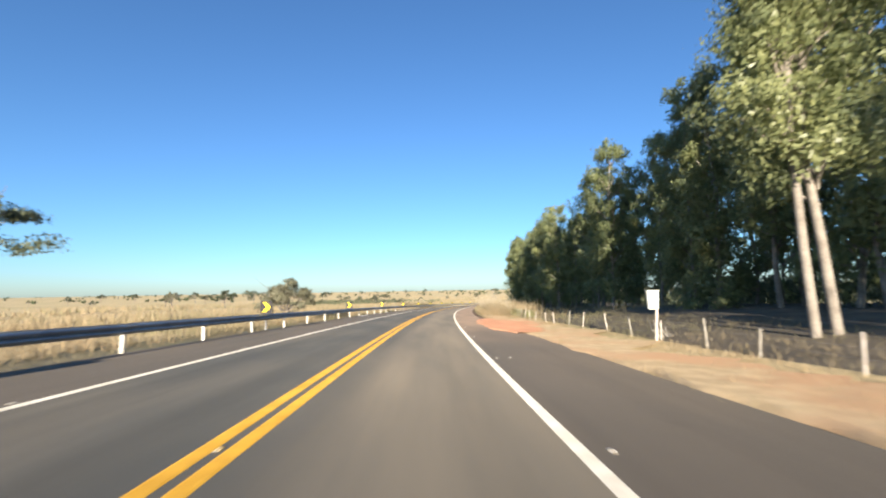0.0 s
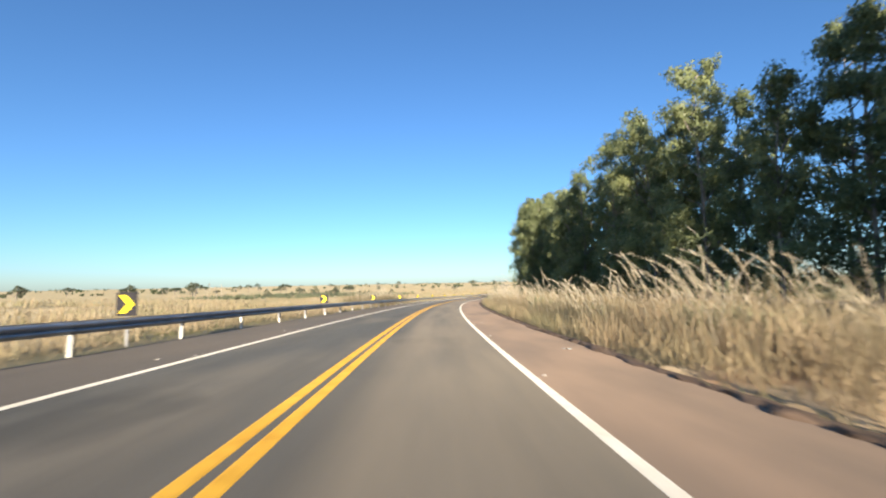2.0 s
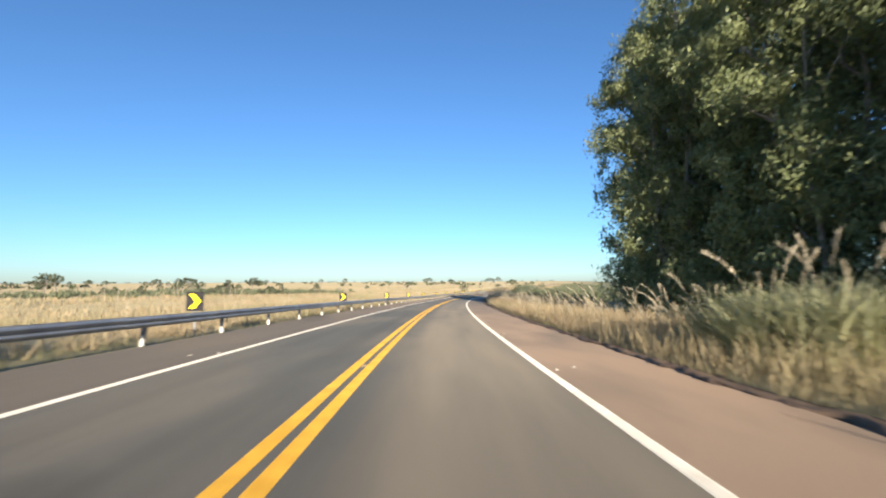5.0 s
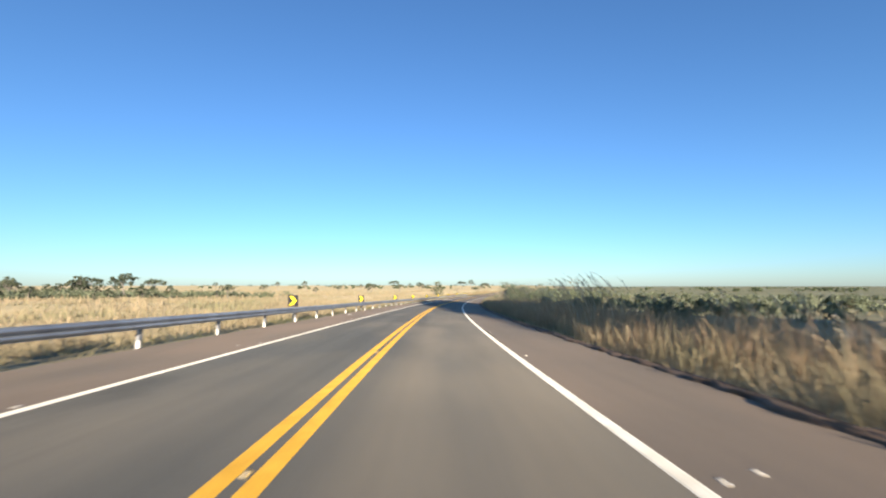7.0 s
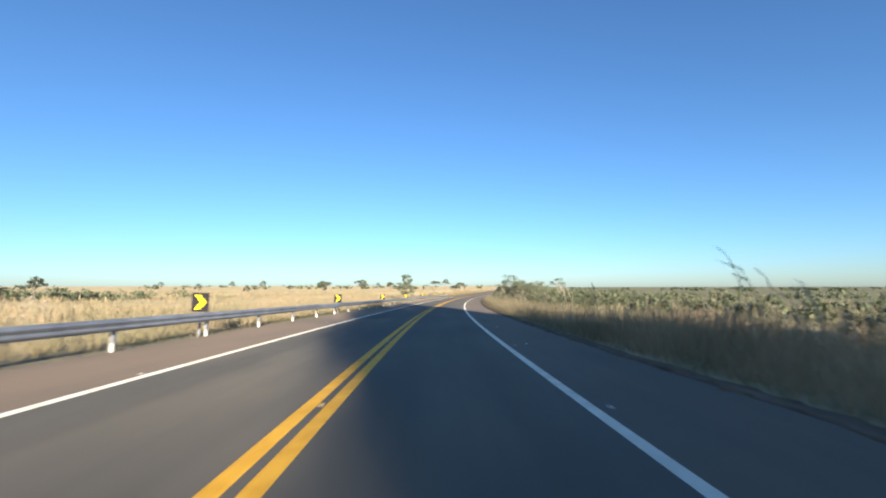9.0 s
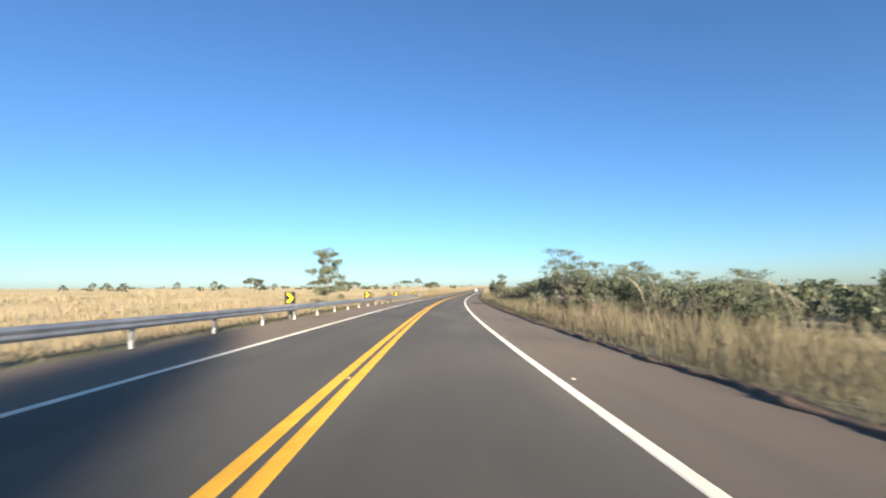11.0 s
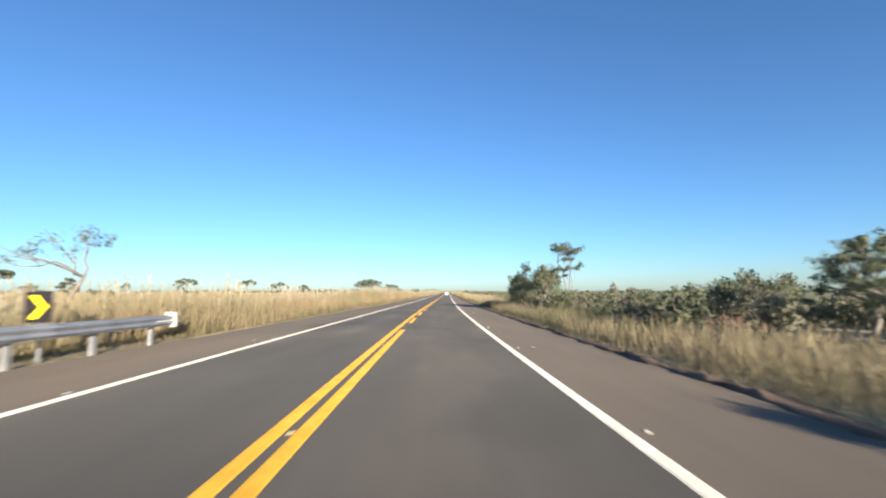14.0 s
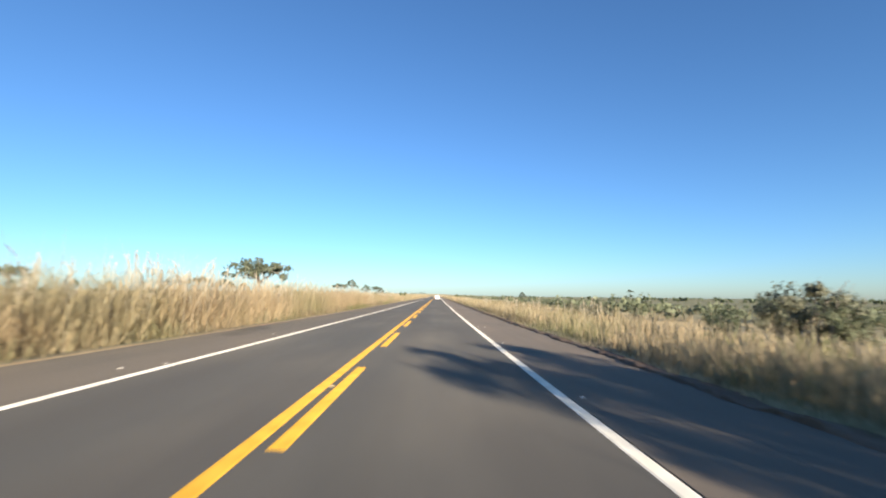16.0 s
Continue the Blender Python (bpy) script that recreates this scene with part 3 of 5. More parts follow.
def bank(s0, s1):
    """A low ragged bank of soil and roots at the edge of the paved shoulder."""
    rnd = np.random.RandomState(int(s0))
    ss = np.arange(s0, s1, 0.22)
    n = len(ss)
    k = np.ones(5) / 5
    foot = 6.2 + np.convolve(rnd.uniform(-0.22, 0.22, n + 4), k, "valid") + rnd.uniform(-0.06, 0.06, n)
    top = np.clip(0.065 + np.convolve(rnd.uniform(-0.08, 0.08, n + 4), k, "valid") + rnd.uniform(-0.03, 0.03, n), 0.03, 0.11)
    cols = ((-0.04, -0.06, 0), (0.0, 0.0, 0.55), (0.04, 0.0, 1.0), (0.16, 0.0, 0.95), (0.45, -0.04, 0.4), (1.2, -0.14, 0.0))
    V = []
    for do, dz, f in cols:
        x, y, z = at(ss, foot + do + rnd.uniform(-0.05, 0.05, n), -0.035 + dz + top * f * rnd.uniform(0.6, 1.1, n))
        V.append(np.stack([x, y, z], 1))
    V = np.stack(V, 1).reshape(-1, 3)
    m = len(cols)
    i, j = np.meshgrid(np.arange(n - 1), np.arange(m - 1), indexing="ij")
    a = (i * m + j).ravel()
    T = np.concatenate([np.stack([a, a + 1, a + m + 1], 1), np.stack([a, a + m + 1, a + m], 1)])
    tagged(dress(new("bank", np_mesh("bank", V, T)), BANK), "low ragged soil bank at the shoulder edge, darkened as its shaded side", "bank", kind="structure")


bank(45.8, 300)
TURF = material("thin_turf", (0.19, 0.155, 0.09), (0.33, 0.265, 0.155), 0.7, 18, 0.95, 0.6, third=(0.22, 0.2, 0.1), big=0.15)
strip("verge", -60, 386, (-8.6, -7.4, -6.5), (-0.1, -0.075, -0.06), TURF, "thin greenish-brown turf under the guardrail", "turf", wobble=0.15)
strip("verge", 386, 640, (-7.4, -6.8, -6.42), (-0.075, -0.04, -0.025), TURF, "thin brown turf between the paved shoulder and dry grass", "turf", wobble=0.09)
strip("verge", 379, 640, (-6.6, -6.5, -6.4), (-0.036, -0.026, -0.028), SAND, "thin line of pale sand along the paved shoulder", "soil", wobble=0.05)
bank(300, 640)
# litter and soil with the shade of the gum trees put into the colour
SHADED_FLOOR = material("shade_darkened_floor", (0.1, 0.08, 0.055), (0.2, 0.16, 0.11), 0.8, 12, 0.95, 0.5)
patch("forest_floor", 41, 166, 12.2, 50, SHADED_FLOOR, "leaf litter and bare soil under gum trees, darkened as tree shade", 0.05, 8, step=3.0)
patch("forest_floor", -60, 44, 11.2, 50, SHADED_FLOOR, "leaf litter and soil behind the sandy verge, darkened as tree shade", 0.055, 9, step=1.5)

# ---- guardrail ----
POST_MARKS = (-56.5, 13.0, 47.7, 87.6, 127.5, 139.8, 204.6, 229.2, 295.7, 350.8)      # posts known by place; the rest are spaced evenly between
POST_S = [a + (b - a) * k / round((b - a) / 4.344) for a, b in zip(POST_MARKS, POST_MARKS[1:]) for k in range(round((b - a) / 4.344))]
POST_S += [350.8, 355.1, 359.4] + [362.2 + 2.12 * n for n in range(8)]
RAIL_OFF = -6.5


def guardrail():
    rail = thing("guardrail", 0, 0, 0, 0, "galvanised steel W-beam guardrail on steel posts along the road edge", "guardrail")
    # one beam, made once: a W profile 4.4 m long, lapped over the next
    prof = [(-0.0, 0.0), (0.0, 0.022), (0.062, 0.048), (0.078, 0.085), (0.062, 0.118), (0.012, 0.14), (0.0, 0.155),
            (0.012, 0.14), (0.062, 0.192), (0.078, 0.225), (0.062, 0.262), (0.0, 0.288), (0.0, 0.31)]
    def beam_mesh(length):
        bm = bmesh.new()
        rows = []
        for yy in (0, length):
            rows.append([bm.verts.new((d, yy, h)) for d, h in prof])
            rows.append([bm.verts.new((d - 0.004, yy, h)) for d, h in prof])
        for k in range(len(prof) - 1):
            bm.faces.new((rows[0][k], rows[0][k + 1], rows[2][k + 1], rows[2][k]))
            bm.faces.new((rows[1][k + 1], rows[1][k], rows[3][k], rows[3][k + 1]))
        bm.faces.new((rows[0][0], rows[2][0], rows[3][0], rows[1][0]))
        bm.faces.new((rows[0][-1], rows[1][-1], rows[3][-1], rows[2][-1]))
        for yy in (0.12, length - 0.12):
            for h in (0.085, 0.225):
                bmesh.ops.create_cone(bm, cap_ends=True, segments=6, radius1=0.018, radius2=0.014, depth=0.02,
                                      matrix=Matrix.Translation((0.085, yy, h)) @ Matrix.Rotation(radians(90), 4, "Y"))
        me = bpy.data.meshes.new("rail_beam")
        bm.to_mesh(me)
        bm.free()
        me.materials.append(ZINC)
        return me
    def post_meshes():
        bm = bmesh.new()
        box(bm, 0, 0.0, 0.14, 0.012, 0.15, 1.16, 0.003)
        box(bm, -0.035, 0.072, 0.14, 0.07, 0.008, 1.16)
        box(bm, -0.035, -0.072, 0.14, 0.07, 0.008, 1.16)
        box(bm, 0.05, 0, 0.6, 0.09, 0.11, 0.2, 0.008)
        me = bpy.data.meshes.new("post")
        bm.to_mesh(me)
        bm.free()
        me.materials.append(POST_ZINC)
        bm = bmesh.new()
        box(bm, -0.01, -0.079, 0.15, 0.1, 0.006, 0.58, 0.002)
        face = bpy.data.meshes.new("white_face")
        bm.to_mesh(face)
        bm.free()
        face.materials.append(POST_WHITE)
        bm = bmesh.new()
        box(bm, -0.01, -0.079, 0.02, 0.1, 0.006, 0.26, 0.002)
        foot = bpy.data.meshes.new("white_foot")
        bm.to_mesh(foot)
        bm.free()
        foot.materials.append(POST_WHITE)
        return me, face, foot
    long_beam, (post_me, face_me, foot_me) = beam_mesh(4.4), post_meshes()
    marks = sorted(set(POST_S))
    rnd = random.Random(4)
    for s in marks:
        px, py, pz = at(s, RAIL_OFF - 0.1)
        if s < 360 or s in POST_S[-8:]:
            post = new("post", post_me)
            post.matrix_basis = pose(px, py, pz, rnd.uniform(-1.5, 1.5), rnd.uniform(-2, 2), heading(s) + rnd.uniform(-4, 4))
            post.parent = rail
            if s < 360:
                face = new("white_face", face_me if s < 74 else foot_me)
                face.parent = post
    s = POST_S[0]
    while s < 374:
        px, py, pz = at(s, RAIL_OFF)
        qx, qy, qz = at(s + 4.345, RAIL_OFF)
        beam = new("rail_beam", long_beam)
        yaw = math.degrees(math.atan2(-(qx - px), qy - py))
        tip = math.degrees(math.atan2(qz - pz, 4.345))
        beam.matrix_basis = pose(px, py, pz + 0.46 + rnd.uniform(-0.006, 0.006), tip, 0, yaw + 0.05)
        beam.parent = rail
        s += 4.345
    # blunt white terminal
    ex, ey, ez = at(377.8, RAIL_OFF)
    bm = bmesh.new()
    box(bm, 0.0, 0, 0.63, 0.3, 0.04, 0.44, 0.012)
    box(bm, 0.13, -0.06, 0.63, 0.03, 0.14, 0.42, 0.006)
    box(bm, -0.13, -0.06, 0.63, 0.03, 0.14, 0.42, 0.006)
    box(bm, 0.0, -0.06, 0.84, 0.28, 0.14, 0.025, 0.006)
    box(bm, 0.0, -0.4, 0.62, 0.06, 0.75, 0.2, 0.01)
    end = part("end_terminal", bm, POST_WHITE, rail, "whitish steel end terminal of the guardrail")
    end.matrix_basis = pose(ex, ey, ez, 0, 0, heading(378))


guardrail()


# ---- curve chevron signs ----
def chevron_sign(s, off=-6.9, first=[]):
    x, y, _ = at(s, off)
    m = pose(float(x), float(y), float(ground_z(x, y)[0]), 0, random.Random(int(s)).uniform(-2, 2), heading(s) - 4)
    if first:
        return copy_thing(first[0], m)
    sign = tagged(new("chevron_sign"), "square black road sign with yellow chevron on a steel post", "road sign", "chevron signs round the bend")
    bm = bmesh.new()
    box(bm, 0, 0, 1.22, 0.62, 0.02, 0.66, 0.012)
    panel = part("panel", bm, SIGN_BLACK, sign)
    bm = bmesh.new()
    h = 0.25
    pts = [(-0.22, h), (-0.01, h), (0.23, 0), (-0.01, -h), (-0.22, -h), (0.02, 0)]
    top = [bm.verts.new((px, -0.016, 1.22 + pz)) for px, pz in pts]
    low = [bm.verts.new((px, -0.0105, 1.22 + pz)) for px, pz in pts]
    for quad in ((0, 1, 2, 5), (5, 2, 3, 4)):
        bm.faces.new([top[k] for k in quad])
    for k in range(6):
        bm.faces.new((top[k], low[k], low[(k + 1) % 6], top[(k + 1) % 6]))
    bmesh.ops.recalc_face_normals(bm, faces=bm.faces)
    part("chevron", bm, SIGN_YELLOW, panel, "yellow reflective chevron")
    bm = bmesh.new()
    box(bm, 0, 0.04, 0.62, 0.075, 0.045, 1.75, 0.006)
    part("post", bm, POST_ZINC, sign)
    bm = bmesh.new()
    for hz in (1.05, 1.4):
        box(bm, 0, 0.014, hz, 0.4, 0.012, 0.03)
    part("bracket", bm, POST_ZINC, sign)
    sign.matrix_basis = m
    first.append(sign)
    return sign


for s, off in ((3.2, -6.7), (23.2, -6.6), (44.5, -6.9), (63.05, -6.8), (83.55, -6.8), (102.55, -6.7), (123.45, -6.9), (142.75, -6.9), (163.8, -6.9),
               (185.0, -6.9), (204.95, -6.9), (224.2, -6.8), (246.8, -6.85), (266.4, -6.87), (287.6, -6.9), (308.6, -6.95), (330.3, -6.9), (350.7, -6.9), (373.75, -6.9)):
    chevron_sign(s, off)


# ---- road studs ----
def road_studs():
    made = {}
    def stud(s, off, z, kind):
        x, y, zz = at(s, off, z)
        m = pose(float(x), float(y), float(zz), 0, 0, heading(s))
        if kind in made:
            return copy_thing(made[kind], m)
        mat = STUD_WHITE if kind == "white" else STUD_YELLOW
        ob = tagged(new("road_stud"), f"small {kind} raised road stud glued to the asphalt", "road stud", "road studs")
        bm = bmesh.new()
        made_c = bmesh.ops.create_cube(bm, size=1, matrix=Matrix.Translation((0, 0, 0.008)) @ Matrix.Diagonal((0.075, 0.06, 0.016, 1)))
        for v in made_c["verts"]:
            if v.co.z > 0.008:
                v.co.x *= 0.86
                v.co.y *= 0.5
        part("body", bm, mat, ob)
        bm = bmesh.new()
        q = [bm.verts.new(c) for c in ((-0.028, -0.032, 0.003), (0.028, -0.032, 0.003), (0.025, -0.0185, 0.0135), (-0.025, -0.0185, 0.0135))]
        bm.faces.new(q)
        bmesh.ops.translate(bm, verts=bm.verts, vec=(0, -0.0025, 0.001))
        part("reflector", bm, REFLECTOR, ob)
        ob.matrix_basis = m
        made[kind] = ob
        return ob
    rnd = random.Random(11)
    for n in range(-2, 72):
        s = 4.6 + 7.75 * n
        if n % 2 == 0 or s > 60:
            stud(s + rnd.uniform(-0.2, 0.2), rnd.uniform(-0.02, 0.02), 0.031, "yellow")
        stud(s + rnd.uniform(-0.2, 0.2), 3.78 + rnd.uniform(-0.04, 0.04), -0.006, "white")
        if rnd.random() < 0.3:
            stud(s + 0.25, 4.2 + rnd.uniform(-0.1, 0.1), -0.013, "white")
        stud(s + 2 + rnd.uniform(-0.2, 0.2), -3.76, -0.006, "white")
        if rnd.random() < 0.25:
            stud(s + 1.5, -4.2 + rnd.uniform(-0.1, 0.1), -0.013, "white")


road_studs()

# ---- vegetation: builders ----
def leaf_cloud(rnd, centres, radii, per, size, droop=0.3, flat=1.0, narrow=0.5, sub=7):
    """Small three-cornered leaf sprays in tufts that sit about the skin of each clump."""
    m = len(centres)
    d = rnd.normal(size=(m, sub, 3))
    d /= np.linalg.norm(d, axis=2)[:, :, None]
    r = radii[:, None] * rnd.uniform(0.55, 1.0, (m, sub))
    T0 = np.asarray(centres)[:, None, :] + d * r[:, :, None] * np.array([1, 1, flat])
    own = np.repeat(np.arange(m), per)
    pick = rnd.randint(0, sub, len(own))
    n = len(own)
    g = np.clip(rnd.normal(size=(n, 3)), -1.6, 1.6) * np.array([1, 1, 0.5 + 0.5 * flat])
    P = T0[own, pick] + g * (radii[own] * 0.26)[:, None]
    out = P - np.asarray(centres)[own]
    out /= np.linalg.norm(out, axis=1)[:, None] + 1e-6
    out += rnd.normal(size=(n, 3)) * 0.3
    u = np.cross(out, rnd.normal(size=(n, 3)))
    u[:, 2] -= droop * 0.5
    u /= np.linalg.norm(u, axis=1)[:, None]
    w = np.cross(u, out)
    w /= np.linalg.norm(w, axis=1)[:, None]
    L = size * rnd.uniform(0.6, 1.4, n)[:, None]
    V = np.stack([P - u * L * 0.4 + w * L * narrow * 0.5, P - u * L * 0.4 - w * L * narrow * 0.5, P + u * L * 0.6], 1).reshape(-1, 3)
    return V, np.arange(n * 3).reshape(-1, 3)


def bent(rnd, p, q, k=4, wander=0.08):
    p, q = np.array(p, float), np.array(q, float)
    L = np.linalg.norm(q - p)
    return [p + (q - p) * t + (rnd.normal(size=3) * L * wander if 0 < t < 1 else 0) for t in np.linspace(0, 1, k)]


def tree_of(name, label, category, group, wood, leaves, bark_mat, leaf_mat):
    tree = tagged(new(name), label, category, group)
    tv, tt = joined(wood)
    me = np_mesh("trunk", tv, tt)
    me.polygons.foreach_set("use_smooth", np.ones(len(tt), bool))
    dress(new("trunk", me), bark_mat, tree)
    if leaves is not None:
        dress(new("crown", np_mesh("crown", *leaves)), leaf_mat, tree)
    return tree


def gum_tree(seed, h, bare, spread, per=152, size=0.36, lobes=21):
    """A tall plantation gum: straight pale trunk, steep limbs, a long crown built up of rounded lobes of drooping sprays."""
    rnd = np.random.RandomState(seed)
    lean = rnd.normal(size=2) * 0.35
    top = np.array([lean[0], lean[1], h * 0.93])
    wood = [tube_arrays(bent(rnd, (0, 0, -0.3), top, 7, 0.009), np.linspace(0.19, 0.045, 7) * h / 24, 8)]
    C, R = [], []
    for k in range(lobes):
        f = (k + rnd.uniform(0.1, 0.9)) / lobes
        r = spread * rnd.uniform(0.36, 0.54) * (1.12 - 0.3 * f)
        z = min(h * (bare + (0.98 - bare) * f), h * 0.99 - r)
        a = k * 2.4 + rnd.uniform(-0.7, 0.7)
        rr = spread * min(1.0, 0.62 + 0.7 * f) * math.sqrt(max(0.03, 1 - f ** 5)) * rnd.uniform(0.35, 0.88)
        heart = np.array([math.cos(a) * rr + lean[0] * f, math.sin(a) * rr + lean[1] * f, z])
        foot = top * max(0.1, (z - rr * 1.2) / (h * 0.93))
        wood.append(tube_arrays(bent(rnd, foot, heart, 4, 0.05), np.linspace(0.085, 0.03, 4) * h / 24, 5))
        for q in range(4):      # clumps of a lobe
            d = rnd.normal(size=3) * (1, 1, 1.15)
            d /= np.linalg.norm(d)
            C.append(heart + d * r * rnd.uniform(0.3, 0.8))
            R.append(r * rnd.uniform(0.5, 0.8))
            if q < 1:
                wood.append(tube_arrays(bent(rnd, heart, C[-1], 3, 0.05), np.linspace(0.03, 0.01, 3) * h / 24, 4))
    leaves = leaf_cloud(rnd, np.array(C), np.array(R), per, size, 0.6, 1.1, 0.5)
    return tree_of("gum_tree", "tall green gum tree with a pale straight trunk", "tree", "roadside stand of gum trees",
                   wood, leaves, GUM_BARK, GUM_LEAF)


def savanna_tree(seed, h, spread, flat, clumps, per, size, label, leaf_mat, lean=0.12, fork=0.4, name="savanna_tree", group="", narrow=0.6, stout=1.0):
    """A small crooked savanna tree: leaning trunk, forking limbs, an open crown in flat pads."""
    rnd = np.random.RandomState(seed)
    a0 = rnd.uniform(0, 6.28)
    f = np.array([math.cos(a0) * lean * h, math.sin(a0) * lean * h, h * fork])
    wood = [tube_arrays(bent(rnd, (0, 0, -0.25), f, 5, 0.06), np.linspace(0.03, 0.02, 5) * h * stout, 7)]
    C, R = [], []
    for k in range(clumps):
        a = k * 2.4 + rnd.uniform(-0.5, 0.5)
        rr = spread * math.sqrt((k + 0.5) / clumps) * rnd.uniform(0.75, 1.05)
        z = h * (0.97 - flat * (rr / spread) ** 2 - rnd.uniform(0, 0.16))
        tip = f * 0.5 + np.array([math.cos(a) * rr, math.sin(a) * rr, 0])
        tip[2] = z
        C.append(tip)
        R.append(spread * rnd.uniform(0.15, 0.28))
        if k % 3 == 0 or clumps < 8:
            pts = bent(rnd, f, tip, 5, 0.08)
            wood.append(tube_arrays(pts, np.linspace(0.017, 0.005, 5) * h * stout, 5))
            for q in range(2):
                wood.append(tube_arrays(bent(rnd, pts[2 + q], tip + rnd.normal(size=3) * spread * 0.22, 3, 0.08), np.linspace(0.007, 0.002, 3) * h, 4))
    leaves = leaf_cloud(rnd, np.array(C), np.array(R), per, size, 0.1, 0.55, narrow)
    return tree_of(name, label, "tree", group, wood, leaves, BARK, leaf_mat)


def airy_tree(seed, h, stems, levels, per, size, label, leaf_mat, thick=0.05, group="", name="savanna_tree", flat=0.4, loose=1.0):
    """Thin stems from one foot and small flat pads of leaves at several levels.
    levels: (share of the height, reach in metres, pads, pad radius)."""
    rnd = np.random.RandomState(seed)
    wood, C, R, heads = [], [], [], []
    for k in range(stems):
        a = k * 6.28 / stems + rnd.uniform(-0.5, 0.5)
        reach = (0.03 if stems == 1 else 0.1) * h
        top = np.array([math.cos(a) * reach, math.sin(a) * reach, h * rnd.uniform(0.86, 0.97)])
        foot = np.array([math.cos(a) * 0.06 * stems, math.sin(a) * 0.06 * stems, -0.2])
        pts = bent(rnd, foot, top, 7, 0.02)
        wood.append(tube_arrays(pts, np.linspace(thick, thick * 0.3, 7), 6))
        heads.append(np.array(pts))
    for z, reach, pads, r in levels:
        for k in range(pads):
            a = k * 2.4 + rnd.uniform(0, 6.28) * 0.3 + z * 9
            rr = reach * math.sqrt((k + 0.6) / pads) * rnd.uniform(0.8, 1.1)
            stem = heads[k % stems]
            near = stem[np.abs(stem[:, 2] - z * h * 0.82).argmin()]
            tip = np.array([near[0] * 0.5 + math.cos(a) * rr, near[1] * 0.5 + math.sin(a) * rr, h * z + rnd.normal() * 0.05 * h])
            pts = bent(rnd, near, tip, 4, 0.06)
            wood.append(tube_arrays(pts, np.linspace(thick * 0.4, thick * 0.12, 4), 4))
            for q in range(2):
                wood.append(tube_arrays(bent(rnd, pts[2], tip + rnd.normal(size=3) * r * (0.8, 0.8, 0.35), 3, 0.06), np.linspace(thick * 0.16, 0.004, 3), 3))
            for q in range(2):
                C.append(tip + rnd.normal(size=3) * r * (0.5, 0.5, 0.12) * loose)
                R.append(r * rnd.uniform(0.6, 1.1))
    leaves = leaf_cloud(rnd, np.array(C), np.array(R), per, size, 0.1, flat, 0.55)
    return tree_of(name, label, "tree", group, wood, leaves, BARK, leaf_mat)


def shrub(seed, h, spread, clumps, per, size, label, leaf_mat, group="roadside scrub"):
    """A many-stemmed bush, leafy nearly to the ground, with stray twigs above it."""
    rnd = np.random.RandomState(seed)
    wood, C, R = [], [], []
    for k in range(clumps):
        a = rnd.uniform(0, 6.28)
        rr = spread * math.sqrt(rnd.uniform(0, 1)) * 0.8
        z = h * rnd.uniform(0.25, 0.9) * (1 - 0.35 * (rr / spread) ** 2)
        tip = np.array([math.cos(a) * rr, math.sin(a) * rr, z])
        C.append(tip)
        R.append(spread * rnd.uniform(0.16, 0.3))
        if k % 2:
            continue
        foot = np.array([math.cos(a) * rr * 0.25, math.sin(a) * rr * 0.25, -0.2])
        over = tip + np.array([rnd.normal() * 0.2, rnd.normal() * 0.2, rnd.uniform(0.1, 0.35) * h])
        wood.append(tube_arrays(bent(rnd, foot, over, 4, 0.06), np.linspace(0.028, 0.006, 4), 4))
    leaves = leaf_cloud(rnd, np.array(C), np.array(R), per, size, 0.05, 0.9, 0.6)
    return tree_of("shrub", label, "shrub", group, wood, leaves, BARK, leaf_mat)


def dead_tree(seed, h, spread, label, n=9, stout=1.0, bark_mat=None, twigs=4):
    """A leafless tree: one trunk, a fan of rising limbs and fine twigs."""
    rnd = np.random.RandomState(seed)
    top = np.array([rnd.normal() * 0.06 * h, rnd.normal() * 0.06 * h, h * 0.45])
    trunk = bent(rnd, (0, 0, -0.2), top, 5, 0.04)
    wood = [tube_arrays(trunk, np.linspace(0.016, 0.011, 5) * h * stout, 7)]
    for k in range(n):
        a = k * 2.4 + rnd.uniform(-0.4, 0.4)
        rr = spread * math.sqrt((k + 0.7) / n)
        tip = np.array([math.cos(a) * rr, math.sin(a) * rr, h * (1.0 - 0.28 * (rr / spread) ** 2) * rnd.uniform(0.85, 1.0)])
        pts = bent(rnd, trunk[3] + (top - trunk[3]) * rnd.uniform(0, 1), tip, 6, 0.06)
        wood.append(tube_arrays(pts, np.linspace(0.0075, 0.0014, 6) * h * stout, 5))
        for q in range(twigs):
            p = pts[2 + q % 4]
            e = p + (tip - top) * rnd.uniform(0.15, 0.4) + rnd.normal(size=3) * spread * 0.16
            wood.append(tube_arrays(bent(rnd, p, e, 3, 0.1), np.linspace(0.0026, 0.0008, 3) * h * stout, 3))
    return tree_of("dead_tree", label, "tree", "", wood, None, bark_mat or DEAD, None)


def plant_by(kinds, i, s, off, rnd, scale=1.0, sink=0.0):
    x, y, _ = at(s, off)
    return plant(kinds, i, x, y, rnd, scale, sink)


def plant(kinds, i, x, y, rnd, scale=1.0, sink=0.0):
    """Put a copy of kinds[i] at x, y on the ground; the first use moves the original."""
    z = float(ground_z(x, y)[0]) - sink
    k = kinds[i % len(kinds)]
    m = pose(float(x), float(y), z, rnd.uniform(-2, 2), rnd.uniform(-2, 2), rnd.uniform(0, 360)) @ Matrix.Scale(scale, 4)
    if not k.get("used"):
        k["used"] = 1
        k.matrix_basis = m
        return k
    c = copy_thing(k, pose(0, 0, 0))
    c.matrix_basis = m
    return c


